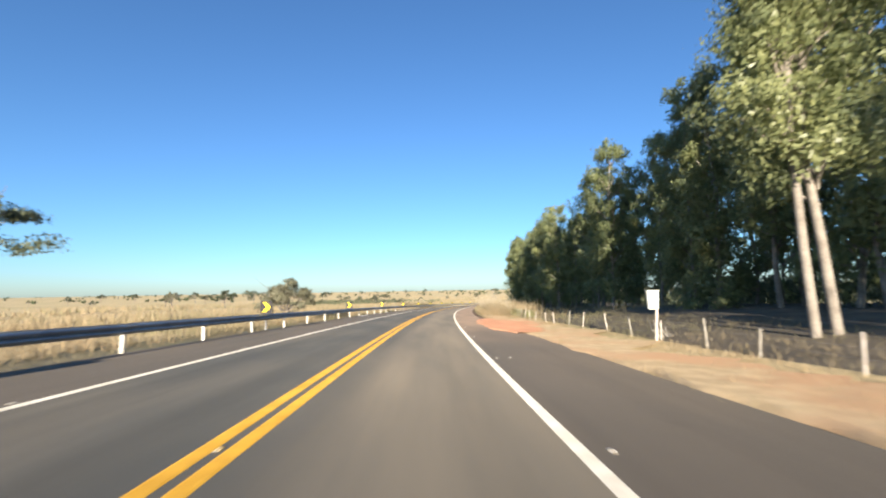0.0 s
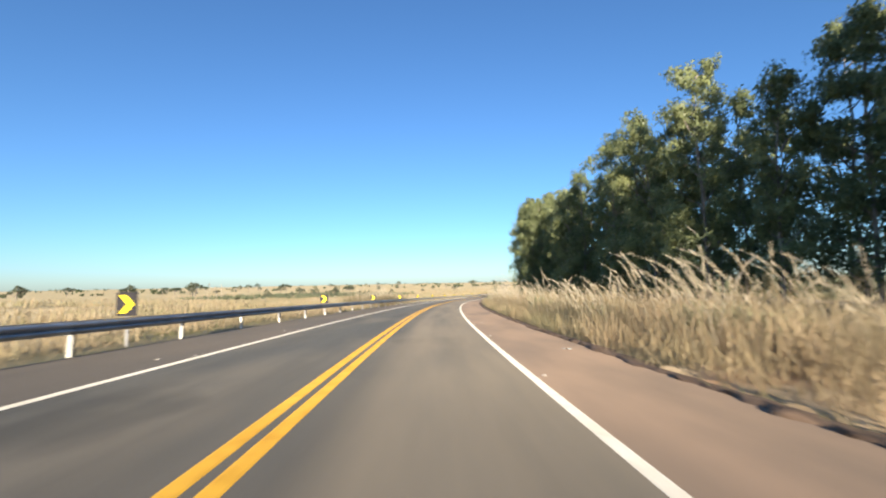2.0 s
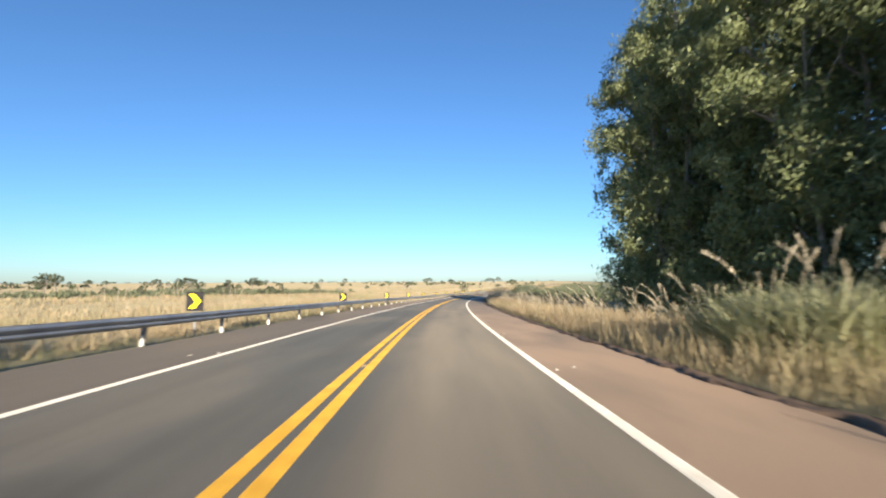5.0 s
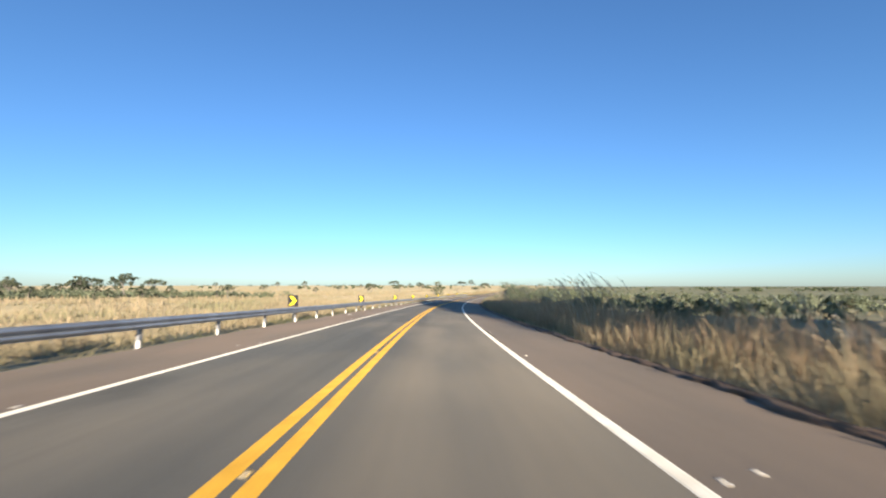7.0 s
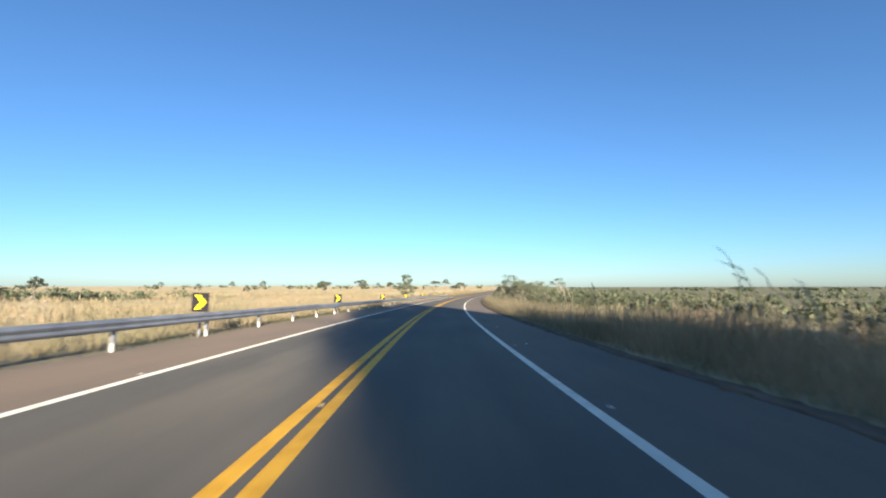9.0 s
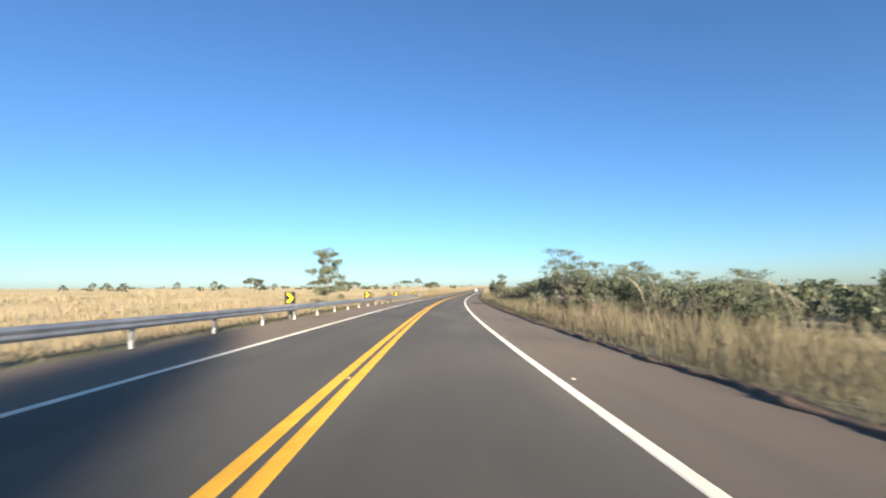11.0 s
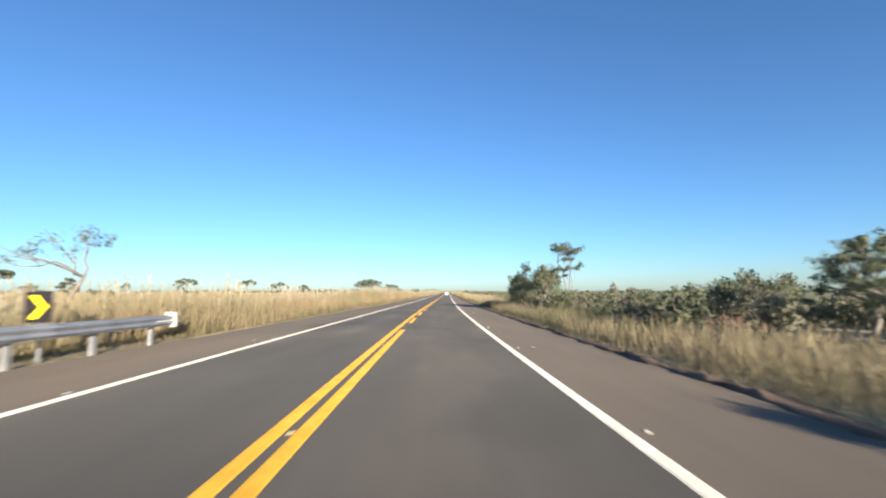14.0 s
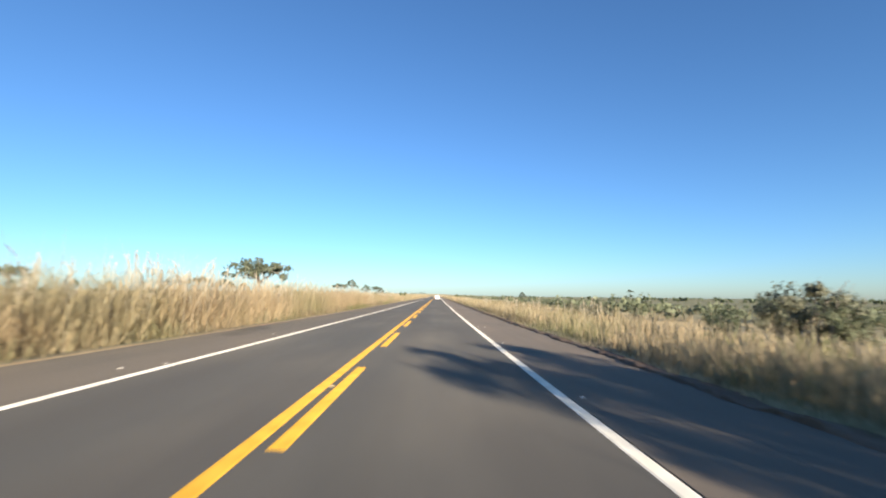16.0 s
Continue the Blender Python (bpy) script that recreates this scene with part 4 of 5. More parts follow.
# ---- the gum stand: its straight front nears the road where the bend ends ----
def stand_front(s):
    return float(np.interp(s, [-70, 18, 24, 30, 46, 50, 57, 62, 80, 86, 100, 106, 120, 138, 146, 165],
                           [19.0, 19.5, 21.5, 24.0, 24.6, 22.8, 22.8, 25.2, 24.6, 22.2, 21.5, 23.4, 22.3, 21.2, 18.0, 17.4]))


def stand_height(s):
    return float(np.interp(s, [-70, 24, 34, 70, 90, 108, 120, 140, 147, 170], [1.0, 1.0, 0.82, 0.78, 0.8, 0.78, 0.8, 0.83, 0.94, 0.98]))


gums = [gum_tree(21, 24.5, 0.06, 3.9), gum_tree(22, 26.0, 0.08, 4.2), gum_tree(23, 23.5, 0.04, 3.8), gum_tree(24, 25.0, 0.16, 3.9),
        gum_tree(25, 22.5, 0.03, 3.9)]
bare_gums = [gum_tree(36, 24.5, 0.13, 4.0), gum_tree(37, 23.5, 0.18, 3.8), gum_tree(38, 25.5, 0.1, 4.1)]
end_gums = [gum_tree(39, 24.0, 0.03, 3.9, 205, 0.27, 24), gum_tree(40, 23.0, 0.03, 4.0, 205, 0.27, 24)]
inner = [gum_tree(26, 25.0, 0.14, 3.7, 44, 0.66, 15), gum_tree(27, 23.5, 0.1, 3.6, 44, 0.66, 15), gum_tree(28, 26.0, 0.18, 3.6, 44, 0.66, 15)]
middle = [gum_tree(34, 25.0, 0.1, 3.9, 90, 0.44, 17), gum_tree(35, 23.5, 0.07, 3.8, 90, 0.44, 17)]
rnd = random.Random(5)
for row in range(4):
    s = (27, 24, -30, -40)[row] + rnd.uniform(0, 3)
    last = (164, 163, 156, 152)[row]
    while s < last:
        if rnd.random() < (0.97 if s > 26 else 0.78 if s > 14 or row == 0 else 0.35):
            x, y, _ = at(s, stand_front(s) + 4.9 * row + rnd.uniform(-1.5, 1.2))
            end = s > 128 and row < 2
            if row > 1 or s < -12:
                plant(inner, rnd.randrange(3), x, y, rnd, rnd.uniform(0.86, 1.07) * stand_height(s))
            elif row == 0 and 52 < s < 116:
                plant(bare_gums, rnd.randrange(3), x, y, rnd, rnd.uniform(0.86, 1.07) * stand_height(s))
            elif row == 1 and not 128 < s:
                plant(middle, rnd.randrange(2), x, y, rnd, rnd.uniform(0.86, 1.07) * stand_height(s))
            else:
                plant(end_gums if end and row == 0 else gums, rnd.choice((0, 1)) if end else rnd.choice((0, 2, 4, 2, 1) if s > 76 else (0, 1, 2, 4, 1, 3)), x, y, rnd, rnd.uniform(0.86, 1.07) * stand_height(s))
        s += ((4.8 if s > 60 else 5.4) if row == 0 else 7.2 if row == 1 else 9.0) * rnd.uniform(0.75, 1.25)
for s, off, k, g in ((165.5, 17.8, 0, 1.02), (161.0, 17.5, 1, 1.02), (166.0, 21.8, 1, 0.95), (155.5, 17.7, 0, 1.0), (150.0, 18.4, 1, 0.97), (145.2, 19.4, 0, 0.9), (141.0, 21.0, 1, 0.86), (163.0, 22.4, 0, 1.1), (159.0, 23.6, 1, 1.1)):
    plant_by(end_gums, k, s, off, rnd, g)
# a pair of pale gums that stand forward of the others
pale = gum_tree(31, 23.0, 0.3, 3.3, 260, 0.22)
plant_by([pale], 0, 16.4, 16.0, rnd)
plant_by([gum_tree(32, 24.0, 0.24, 3.4, 260, 0.22)], 0, 16.5, 16.9, rnd)
# those at negative s are never in view: added to shade the ground ahead
for s, off, g in ((-24, 20.5, 0.95), (-32, 15.6, 0.95), (-26, 18.2, 0.9), (-19, 16.4, 0.85), (10, 23.0, 0.9), (15, 27.0, 0.9), (22, 24.5, 0.9), (-16, 25.0, 0.95), (-33, 26.0, 1.0), (-4, 27.0, 0.9), (-44, 21.0, 0.95)):
    plant_by(middle, rnd.randrange(2), s, off, rnd, g)

# ---- roadside and field trees ----
round_tree = "low round-crowned olive-green savanna tree in dry grass"
flat_tree = "flat-topped umbrella-shaped savanna tree in dry grass"
field_kinds = [savanna_tree(41, 5.0, 2.9, 0.32, 18, 66, 0.31, flat_tree, DARK_LEAF, fork=0.5, group="scattered savanna trees"),
               savanna_tree(42, 4.2, 2.0, 0.55, 18, 66, 0.31, round_tree, DARK_LEAF, fork=0.3, group="scattered savanna trees"),
               savanna_tree(43, 5.5, 2.4, 0.4, 16, 66, 0.31, round_tree, DARK_LEAF, fork=0.42, group="scattered savanna trees"),
               savanna_tree(44, 5.2, 3.4, 0.2, 20, 66, 0.31, flat_tree, DARK_LEAF, fork=0.55, group="scattered savanna trees")]
near_bush = savanna_tree(51, 3.3, 2.3, 0.62, 44, 230, 0.12, "low spreading olive tree in dry grass behind the guardrail", OLIVE_LEAF, fork=0.22, lean=0.05)
plant_by([near_bush], 0, 36.0, -10.1, rnd)
tall_open = airy_tree(52, 5.6, 2, ((0.93, 0.9, 6, 0.55), (0.76, 1.5, 5, 0.45), (0.62, 1.2, 7, 0.55), (0.48, 1.7, 7, 0.5), (0.34, 1.3, 4, 0.5), (0.22, 1.6, 5, 0.45)),
                      150, 0.12, "slender open-crowned dark green tree in dry grass", SCRUB_LEAF, 0.07, flat=0.5)
plant_by([tall_open], 0, 325.8, -9.7, rnd, 1.0)
plant([savanna_tree(53, 6.2, 3.0, 0.35, 22, 320, 0.13, "leafy tree with an overhanging crown behind the guardrail", SCRUB_LEAF, fork=0.45)], 0, -16.6, 18.6, rnd, 1.1)
plant_by([savanna_tree(54, 5.2, 2.6, 0.5, 20, 200, 0.17, "low round olive tree in the dry field", OLIVE_LEAF, fork=0.3)], 0, 123, -85, rnd)
plant([dead_tree(61, 5.2, 2.0, "leafless bleached tree among tall dry grass", 18, 0.62, None, 9)], 0, 20.9, 126.8, rnd)
plant([savanna_tree(62, 4.1, 1.7, 0.25, 10, 60, 0.09, "crooked nearly leafless tree in dry grass", SCRUB_LEAF, fork=0.5, lean=0.25, stout=0.7)], 0, 81.8, 369.0, rnd)
rnd = random.Random(8)
for s, off, k, g in ((92.5, -46.9, 1, 0.95), (393, -231, 3, 1.9), (360, -304, 2, 2.2), (391, -234, 0, 1.5), (499.6, -126.5, 0, 1.0), (439, -76.1, 3, 1.2),
                     (371.8, -20.3, 2, 0.6), (499, -77.4, 3, 1.1), (453.4, -13.2, 3, 0.85), (766, -66, 2, 2.2), (160, -125, 1, 1.2), (318, -108, 3, 1.2), (286, -86, 0, 1.25), (277.6, -90.8, 1, 1.25), (281, -93, 2, 0.8),
                     (324.7, -250, 0, 2.3), (327, -256, 1, 1.7), (350.7, -368, 2, 2.2), (352, -330, 1, 1.6), (356, -318, 3, 1.5), (560, -60, 1, 1.2), (610, -90, 0, 1.5), (680, -40, 2, 1.3), (640, 45, 1, 1.2), (900, -60, 1, 2.0)):
    plant_by(field_kinds, k, s, off, rnd, g)
for i in range(26):
    plant_by(field_kinds, rnd.choice((1, 2, 1)), rnd.uniform(246, 305), -rnd.uniform(62, 120), rnd, rnd.uniform(0.5, 0.9))
for i in range(44):
    b, d = rnd.uniform(-64, 24), rnd.uniform(260, 900)
    x, y = 20 + d * math.sin(radians(b)), 120 + d * math.cos(radians(b))
    s, o = offset_of(x, y)
    if o[0] < -40:
        plant(field_kinds, rnd.randrange(4), x, y, rnd, rnd.uniform(0.7, 1.5) * (0.8 + d / 900))

# ---- scrub on the outer side of the bend's end ----
scrubs = [shrub(71, 2.6, 1.7, 26, 50, 0.165, "grey-green scrub bush with bare twigs in dry grass", OLIVE_LEAF),
          shrub(72, 3.1, 1.9, 28, 52, 0.18, "dark green leafy scrub bush at the roadside", SCRUB_LEAF),
          shrub(73, 2.0, 1.4, 20, 60, 0.15, "low olive scrub bush in dry grass", OLIVE_LEAF),
          airy_tree(74, 5.0, 3, ((0.95, 1.2, 5, 0.55), (0.82, 2.1, 9, 0.55), (0.7, 2.4, 8, 0.5)), 56, 0.1, "sparse thin-stemmed tree rising out of scrub", SCRUB_LEAF, 0.024, name="scrub_tree", flat=0.35)]
rnd = random.Random(9)
deep_scrub = []      # bushes that stand behind others, as (s, off, size)
for i in range(125):
    s, off = rnd.uniform(298, 350), 12.4 + abs(rnd.gauss(0, 7))
    x, y, _ = at(s, off)
    if off > 19:
        deep_scrub.append((s, off, 1.0))
        continue
    grow = 0.5 + 0.6 * smooth(306, 328, s) + (0.12 if off > 13 else 0)
    plant(scrubs, rnd.choice((0, 1, 2, 0, 2, 0)), x, y, rnd, float(grow) * rnd.uniform(0.7, 1.15), 0.1)
for s, off, g in ((303, 15, 0.5), (307, 17, 0.55), (311, 14.5, 0.55), (314, 18, 0.6), (318, 16, 0.65), (321, 18, 0.75), (325.2, 12.6, 1.12), (323.6, 14.6, 0.85), (328.2, 14.2, 0.85), (329, 19, 0.85),
                  (333, 16.5, 0.8), (337, 15.0, 0.95), (340, 18, 0.85), (345, 19, 0.8), (338, 24, 1.0), (372, 19, 0.85), (379, 18, 0.8), (386, 22, 0.85)):
    x, y, _ = at(s, off)
    plant(scrubs, 3, x, y, rnd, g)
BROWN_LEAF = material("dry_brown_leaves", (0.17, 0.11, 0.075), (0.31, 0.21, 0.14), 0.5, 3.0, 0.7, 0.0, islands=0.3, thin=0.35)
dry_bush = shrub(80, 1.5, 0.75, 20, 90, 0.1, "dry reddish-brown bush behind the guardrail", BROWN_LEAF, "")
for s, off in ((336.8, -7.9), (349.8, -7.9)):
    plant_by([dry_bush], 0, s, off, rnd)
bare = [dead_tree(91, 1.9, 0.35, "short bleached dead stem standing in dry grass", 3, 1.0), dead_tree(92, 1.5, 0.3, "short bleached dead stem standing in dry grass", 2, 1.1)]
for s, off in ((319.4, 9.6), (320.4, 9.2), (321.3, 10.1), (322.2, 9.6), (318.6, 10.2), (324.0, 10.4), (316.8, 10.0), (309.5, 10.2), (330.5, 10.4)):
    plant_by(bare, rnd.randrange(2), s, off, rnd, rnd.uniform(0.8, 1.15))
leafy = savanna_tree(93, 4.6, 1.9, 0.5, 28, 300, 0.095, "leafy dark green savanna tree among roadside scrub", SCRUB_LEAF, fork=0.35, name="scrub_tree")
for s, off, g in ((357.0, 16.0, 0.76), (359.5, 17.8, 0.85), (360.5, 14.6, 0.65), (356.5, 20, 0.85), (376.0, 14.4, 0.72), (378.5, 15.8, 0.78), (374.5, 16.6, 0.8)):
    plant_by([leafy], 0, s, off, rnd, g)
for i in range(45):
    s, off = rnd.uniform(345, 470), 13 + abs(rnd.gauss(0, 14))
    x, y, _ = at(s, off)
    if off > 21:
        deep_scrub.append((s, off, 0.6))
        continue
    plant(scrubs, rnd.choice((0, 2, 2, 1)), x, y, rnd, rnd.uniform(0.4, 0.75), 0.1)
for i in range(42):
    s, off = rnd.uniform(352, 402), 15.5 + abs(rnd.gauss(0, 8))
    x, y, _ = at(s, off)
    plant(scrubs, rnd.choice((0, 0, 2, 1)), x, y, rnd, rnd.uniform(0.75, 1.2), 0.1)
for i in range(52):
    s, off = rnd.uniform(195, 300), 11.5 + abs(rnd.gauss(0, 14))
    x, y, _ = at(s, off)
    if off > 20:
        deep_scrub.append((s, off, 0.6))
        continue
    plant(scrubs, rnd.choice((0, 2, 1)), x, y, rnd, rnd.uniform(0.45, 0.8), 0.1)


for i in range(30):
    s = rnd.uniform(26, 48) if i < 14 else rnd.uniform(118, 162)
    deep_scrub.append((s, stand_front(s) + rnd.uniform(2, 17), rnd.uniform(0.9, 1.4)))
more = random.Random(12)
for i in range(50):
    s = more.uniform(14, 78)
    deep_scrub.append((s, stand_front(s) + more.uniform(9, 26), more.uniform(1.1, 1.7)))
for i in range(90):
    s = rnd.uniform(16, 165)
    deep_scrub.append((s, stand_front(s) + rnd.uniform(24, 33), rnd.uniform(1.1, 1.8)))


def undergrowth():
    """The bushes behind the front ones and under the gum trees, as one mass."""
    rnd = np.random.RandomState(31)
    C, R = [], []
    for s, off, g in deep_scrub:
        x, y, _ = at(s, off)
        z = float(ground_z(x, y)[0])
        for k in range(9):
            r = rnd.uniform(0.4, 0.75) * g
            C.append((float(x) + rnd.normal() * 0.8 * g, float(y) + rnd.normal() * 0.8 * g, z + g * rnd.uniform(0.3, 2.0)))
            R.append(r)
    leaves = leaf_cloud(rnd, np.array(C), np.array(R), 48, 0.27, 0.0, 0.9, 0.6)
    tagged(dress(new("undergrowth", np_mesh("undergrowth", *leaves)), SCRUB_LEAF), "dark green bushes massed behind the roadside and under gum trees", "scrub", kind="stuff")


undergrowth()


def far_scrub():
    rnd = np.random.RandomState(29)
    C, R = [], []
    for i in range(520):
        s, off = rnd.uniform(200, 1000), 19 + abs(rnd.normal() * 60)
        x, y, _ = at(s, off)
        z = float(ground_z(x, y)[0])
        for k in range(4):
            r = rnd.uniform(0.5, 1.1)
            C.append((float(x) + rnd.normal(), float(y) + rnd.normal(), z + r * rnd.uniform(0.5, 1.4)))
            R.append(r)
    for i in range(290):
        s, off = rnd.uniform(240, 342), -rnd.uniform(66, 160)
        x, y, _ = at(s, off)
        z = float(ground_z(x, y)[0])
        for k in range(4):
            r = rnd.uniform(0.6, 1.3)
            C.append((float(x) + rnd.normal() * 1.4, float(y) + rnd.normal() * 1.4, z + r * rnd.uniform(0.4, 1.3)))
            R.append(r)
    leaves = leaf_cloud(rnd, np.array(C), np.array(R), 28, 0.48, 0.0, 0.85, 0.7)
    tagged(dress(new("scrub", np_mesh("scrub", *leaves)), SCRUB_LEAF), "dark green savanna scrub spread over the lower plain", "scrub", kind="stuff")


far_scrub()
plant_by([airy_tree(75, 6.3, 4, ((0.95, 1.3, 12, 0.45), (0.86, 0.9, 3, 0.38), (0.7, 1.4, 7, 0.36), (0.58, 0.9, 2, 0.3)), 110, 0.11,
                    "tall umbrella-crowned tree with bare thin stems at the roadside", SCRUB_LEAF, 0.045, flat=0.5)], 0, 401.2, 12.15, rnd, 0.92)
plant_by([dead_tree(86, 4.2, 1.5, "leafless forked grey sapling among roadside scrub", 7, 1.0, GREY_WOOD)], 0, 403.4, 10.8, rnd, 0.95)
plant_by([airy_tree(87, 3.9, 2, ((0.9, 0.8, 3, 0.25), (0.7, 0.9, 3, 0.22)), 45, 0.09, "thin leaning sapling with few leaves at the roadside", SCRUB_LEAF, 0.04)], 0, 402.4, 11.2, rnd)
plant_by([shrub(76, 5.3, 2.7, 84, 150, 0.14, "large round dark green roadside bush", SCRUB_LEAF)], 0, 408.6, 11.2, rnd)
plant_by([shrub(88, 3.2, 1.5, 30, 160, 0.13, "smaller leafy dark green roadside bush", SCRUB_LEAF)], 0, 418.5, 11.6, rnd)
thicket = ((398.6, 12.6, 1.0), (400.2, 13.6, 1.1), (402.0, 12.4, 0.9), (403.4, 13.4, 1.05), (405.2, 12.6, 1.0), (399.4, 14.8, 1.15), (404.6, 15.0, 1.1), (396.8, 13.4, 0.95))
verge_scrub = [shrub(89, 2.0, 1.3, 26, 64, 0.135, "dense olive and dark green scrub at the roadside", SCRUB_LEAF),
               shrub(90, 1.7, 1.2, 24, 60, 0.135, "dusty grey-green roadside scrub with bare twigs", OLIVE_LEAF),
               shrub(94, 1.8, 1.3, 26, 36, 0.09, "half-dry brownish roadside scrub with many bare twigs", BROWN_LEAF)]
for i in range(46):
    plant_by(verge_scrub, rnd.choice((0, 1, 2)), rnd.uniform(378, 424), 10.4 + abs(rnd.gauss(0, 3.2)), rnd, rnd.uniform(0.65, 1.15), 0.1)
for s, off, g in thicket:
    plant_by(verge_scrub, rnd.choice((0, 1)), s, off, rnd, g, 0.1)
for i in range(40):
    plant_by(verge_scrub, rnd.choice((2, 1, 2)), rnd.uniform(318, 350), rnd.uniform(8.2, 10.2), rnd, rnd.uniform(0.3, 0.55), 0.05)
for i in range(56):
    plant_by(verge_scrub, rnd.choice((0, 1, 2, 1)), rnd.uniform(309, 352), 9.6 + abs(rnd.gauss(0, 1.7)), rnd, rnd.uniform(0.55, 1.0), 0.1)
plant_by([airy_tree(77, 3.9, 4, ((0.93, 0.6, 5, 0.36), (0.76, 0.95, 7, 0.4), (0.58, 1.15, 7, 0.4), (0.42, 1.0, 4, 0.36)), 110, 0.1,
                    "small upright many-stemmed dark green tree at the roadside", SCRUB_LEAF, 0.035, flat=0.85)], 0, 414.5, 10.2, rnd)
plant([shrub(78, 2.6, 1.5, 24, 200, 0.13, "pale yellowish-green leafy bush at the roadside", OLIVE_LEAF)], 0, 92.5, 342.7, rnd)
plant_by([shrub(79, 2.6, 1.6, 30, 150, 0.12, "round grey-green bush in dry grass", OLIVE_LEAF)], 0, 431, 14.2, rnd)


# ---- far woods on the horizon ----
def far_woods():
    rnd = np.random.RandomState(17)
    C, R = [], []
    for i in range(600):
        b, d = rnd.uniform(-100, 100), rnd.uniform(650, 1900)
        if rnd.uniform() > 0.35 + 0.65 * (math.sin(b * 0.22) * math.sin(b * 0.07 + 1) > 0.1):
            continue
        x, y = 40 + d * math.sin(radians(b)), 150 + d * math.cos(radians(b))
        o = offset_of(x, y)[1]
        if abs(o[0]) < 40:
            continue
        z = float(ground_z(x, y)[0])
        for k in range(3):
            r = rnd.uniform(1.6, 3.4)
            C.append((x + rnd.normal() * 5, y + rnd.normal() * 5, z + r * 0.7))
            R.append(r)
    leaves = leaf_cloud(rnd, np.array(C), np.array(R), 34, 1.8, 0.0, 0.75, 0.7)
    tagged(dress(new("far_woods", np_mesh("far_woods", *leaves)), FAR_LEAF), "dark line of low woods on the far horizon", "woods", kind="stuff")


far_woods()


# ---- grasses ----
def blades(name, label, mat, seed, n, s0, s1, offs, height, width, lean=0.35, tuft=6, tuft_r=0.26, gather=0.0, patchy=0.0):
    """Grass in tufts along the road. offs: nearest and farthest offset; gather > 0 crowds the tufts to the near side."""
    rnd = np.random.RandomState(seed)
    m = max(1, n // tuft)
    s = rnd.uniform(s0, s1, m)
    f = rnd.uniform(0, 1, m) ** (1 + gather)
    off = offs[0] + (offs[1] - offs[0]) * f
    x, y, _ = at(s, off)
    if patchy:
        k = np.sin(x * 0.31 + seed) * np.sin(y * 0.23 + seed * 2) + 0.6 * np.sin(x * 0.9 + y * 0.7)
        keep = k > rnd.uniform(-1.6, 1.0, m) * patchy - 0.2
        x, y, s, off = x[keep], y[keep], s[keep], off[keep]
        m = len(x)
    z = ground_z(x, y) - 0.03
    big = np.clip(rnd.normal(1, 0.22, m), 0.5, 1.6)
    S, O, Z, B = (np.repeat(v, tuft) for v in (s, off, z, big))
    n = len(S)
    S = S + rnd.normal(size=n) * tuft_r
    out = 1 if offs[1] > offs[0] else -1
    O = offs[0] + out * np.abs((O - offs[0]) * out + rnd.normal(size=n) * tuft_r)
    X, Y, _ = at(S, O)
    h = B * rnd.uniform(height[0], height[1], n)
    a = rnd.uniform(0, 6.283, n)
    tilt = np.abs(rnd.normal(0, lean, n))
    dx, dy = np.cos(a) * tilt, np.sin(a) * tilt
    b = rnd.uniform(0, 6.283, n)
    w = width * rnd.uniform(0.6, 1.4, n) / 2
    wx, wy = np.cos(b) * w, np.sin(b) * w
    P = np.empty((n, 5, 3))
    mx, my, mz = X + dx * h * 0.42, Y + dy * h * 0.42, Z + h * 0.62
    tx, ty, tz = X + dx * h * 1.15, Y + dy * h * 1.15, Z + h * (1.0 - 0.25 * np.minimum(tilt, 1))
    for k, (px, py, pz, q) in enumerate(((X, Y, Z, -1), (X, Y, Z, 1), (mx, my, mz, -0.8), (mx, my, mz, 0.8), (tx, ty, tz, 0))):
        P[:, k, 0], P[:, k, 1], P[:, k, 2] = px + wx * q, py + wy * q, pz
    if width > 0.04 or height[1] <= 0.5:
        P = P[:, [0, 1, 4]]
        return tagged(dress(new(name, np_mesh(name, P.reshape(-1, 3), np.arange(n * 3).reshape(-1, 3))), mat), label, "grass", kind="stuff")
    i = np.arange(n) * 5
    T = np.concatenate([np.stack([i, i + 1, i + 3], 1), np.stack([i, i + 3, i + 2], 1), np.stack([i + 2, i + 3, i + 4], 1)])
    return tagged(dress(new(name, np_mesh(name, P.reshape(-1, 3), T)), mat), label, "grass", kind="stuff")


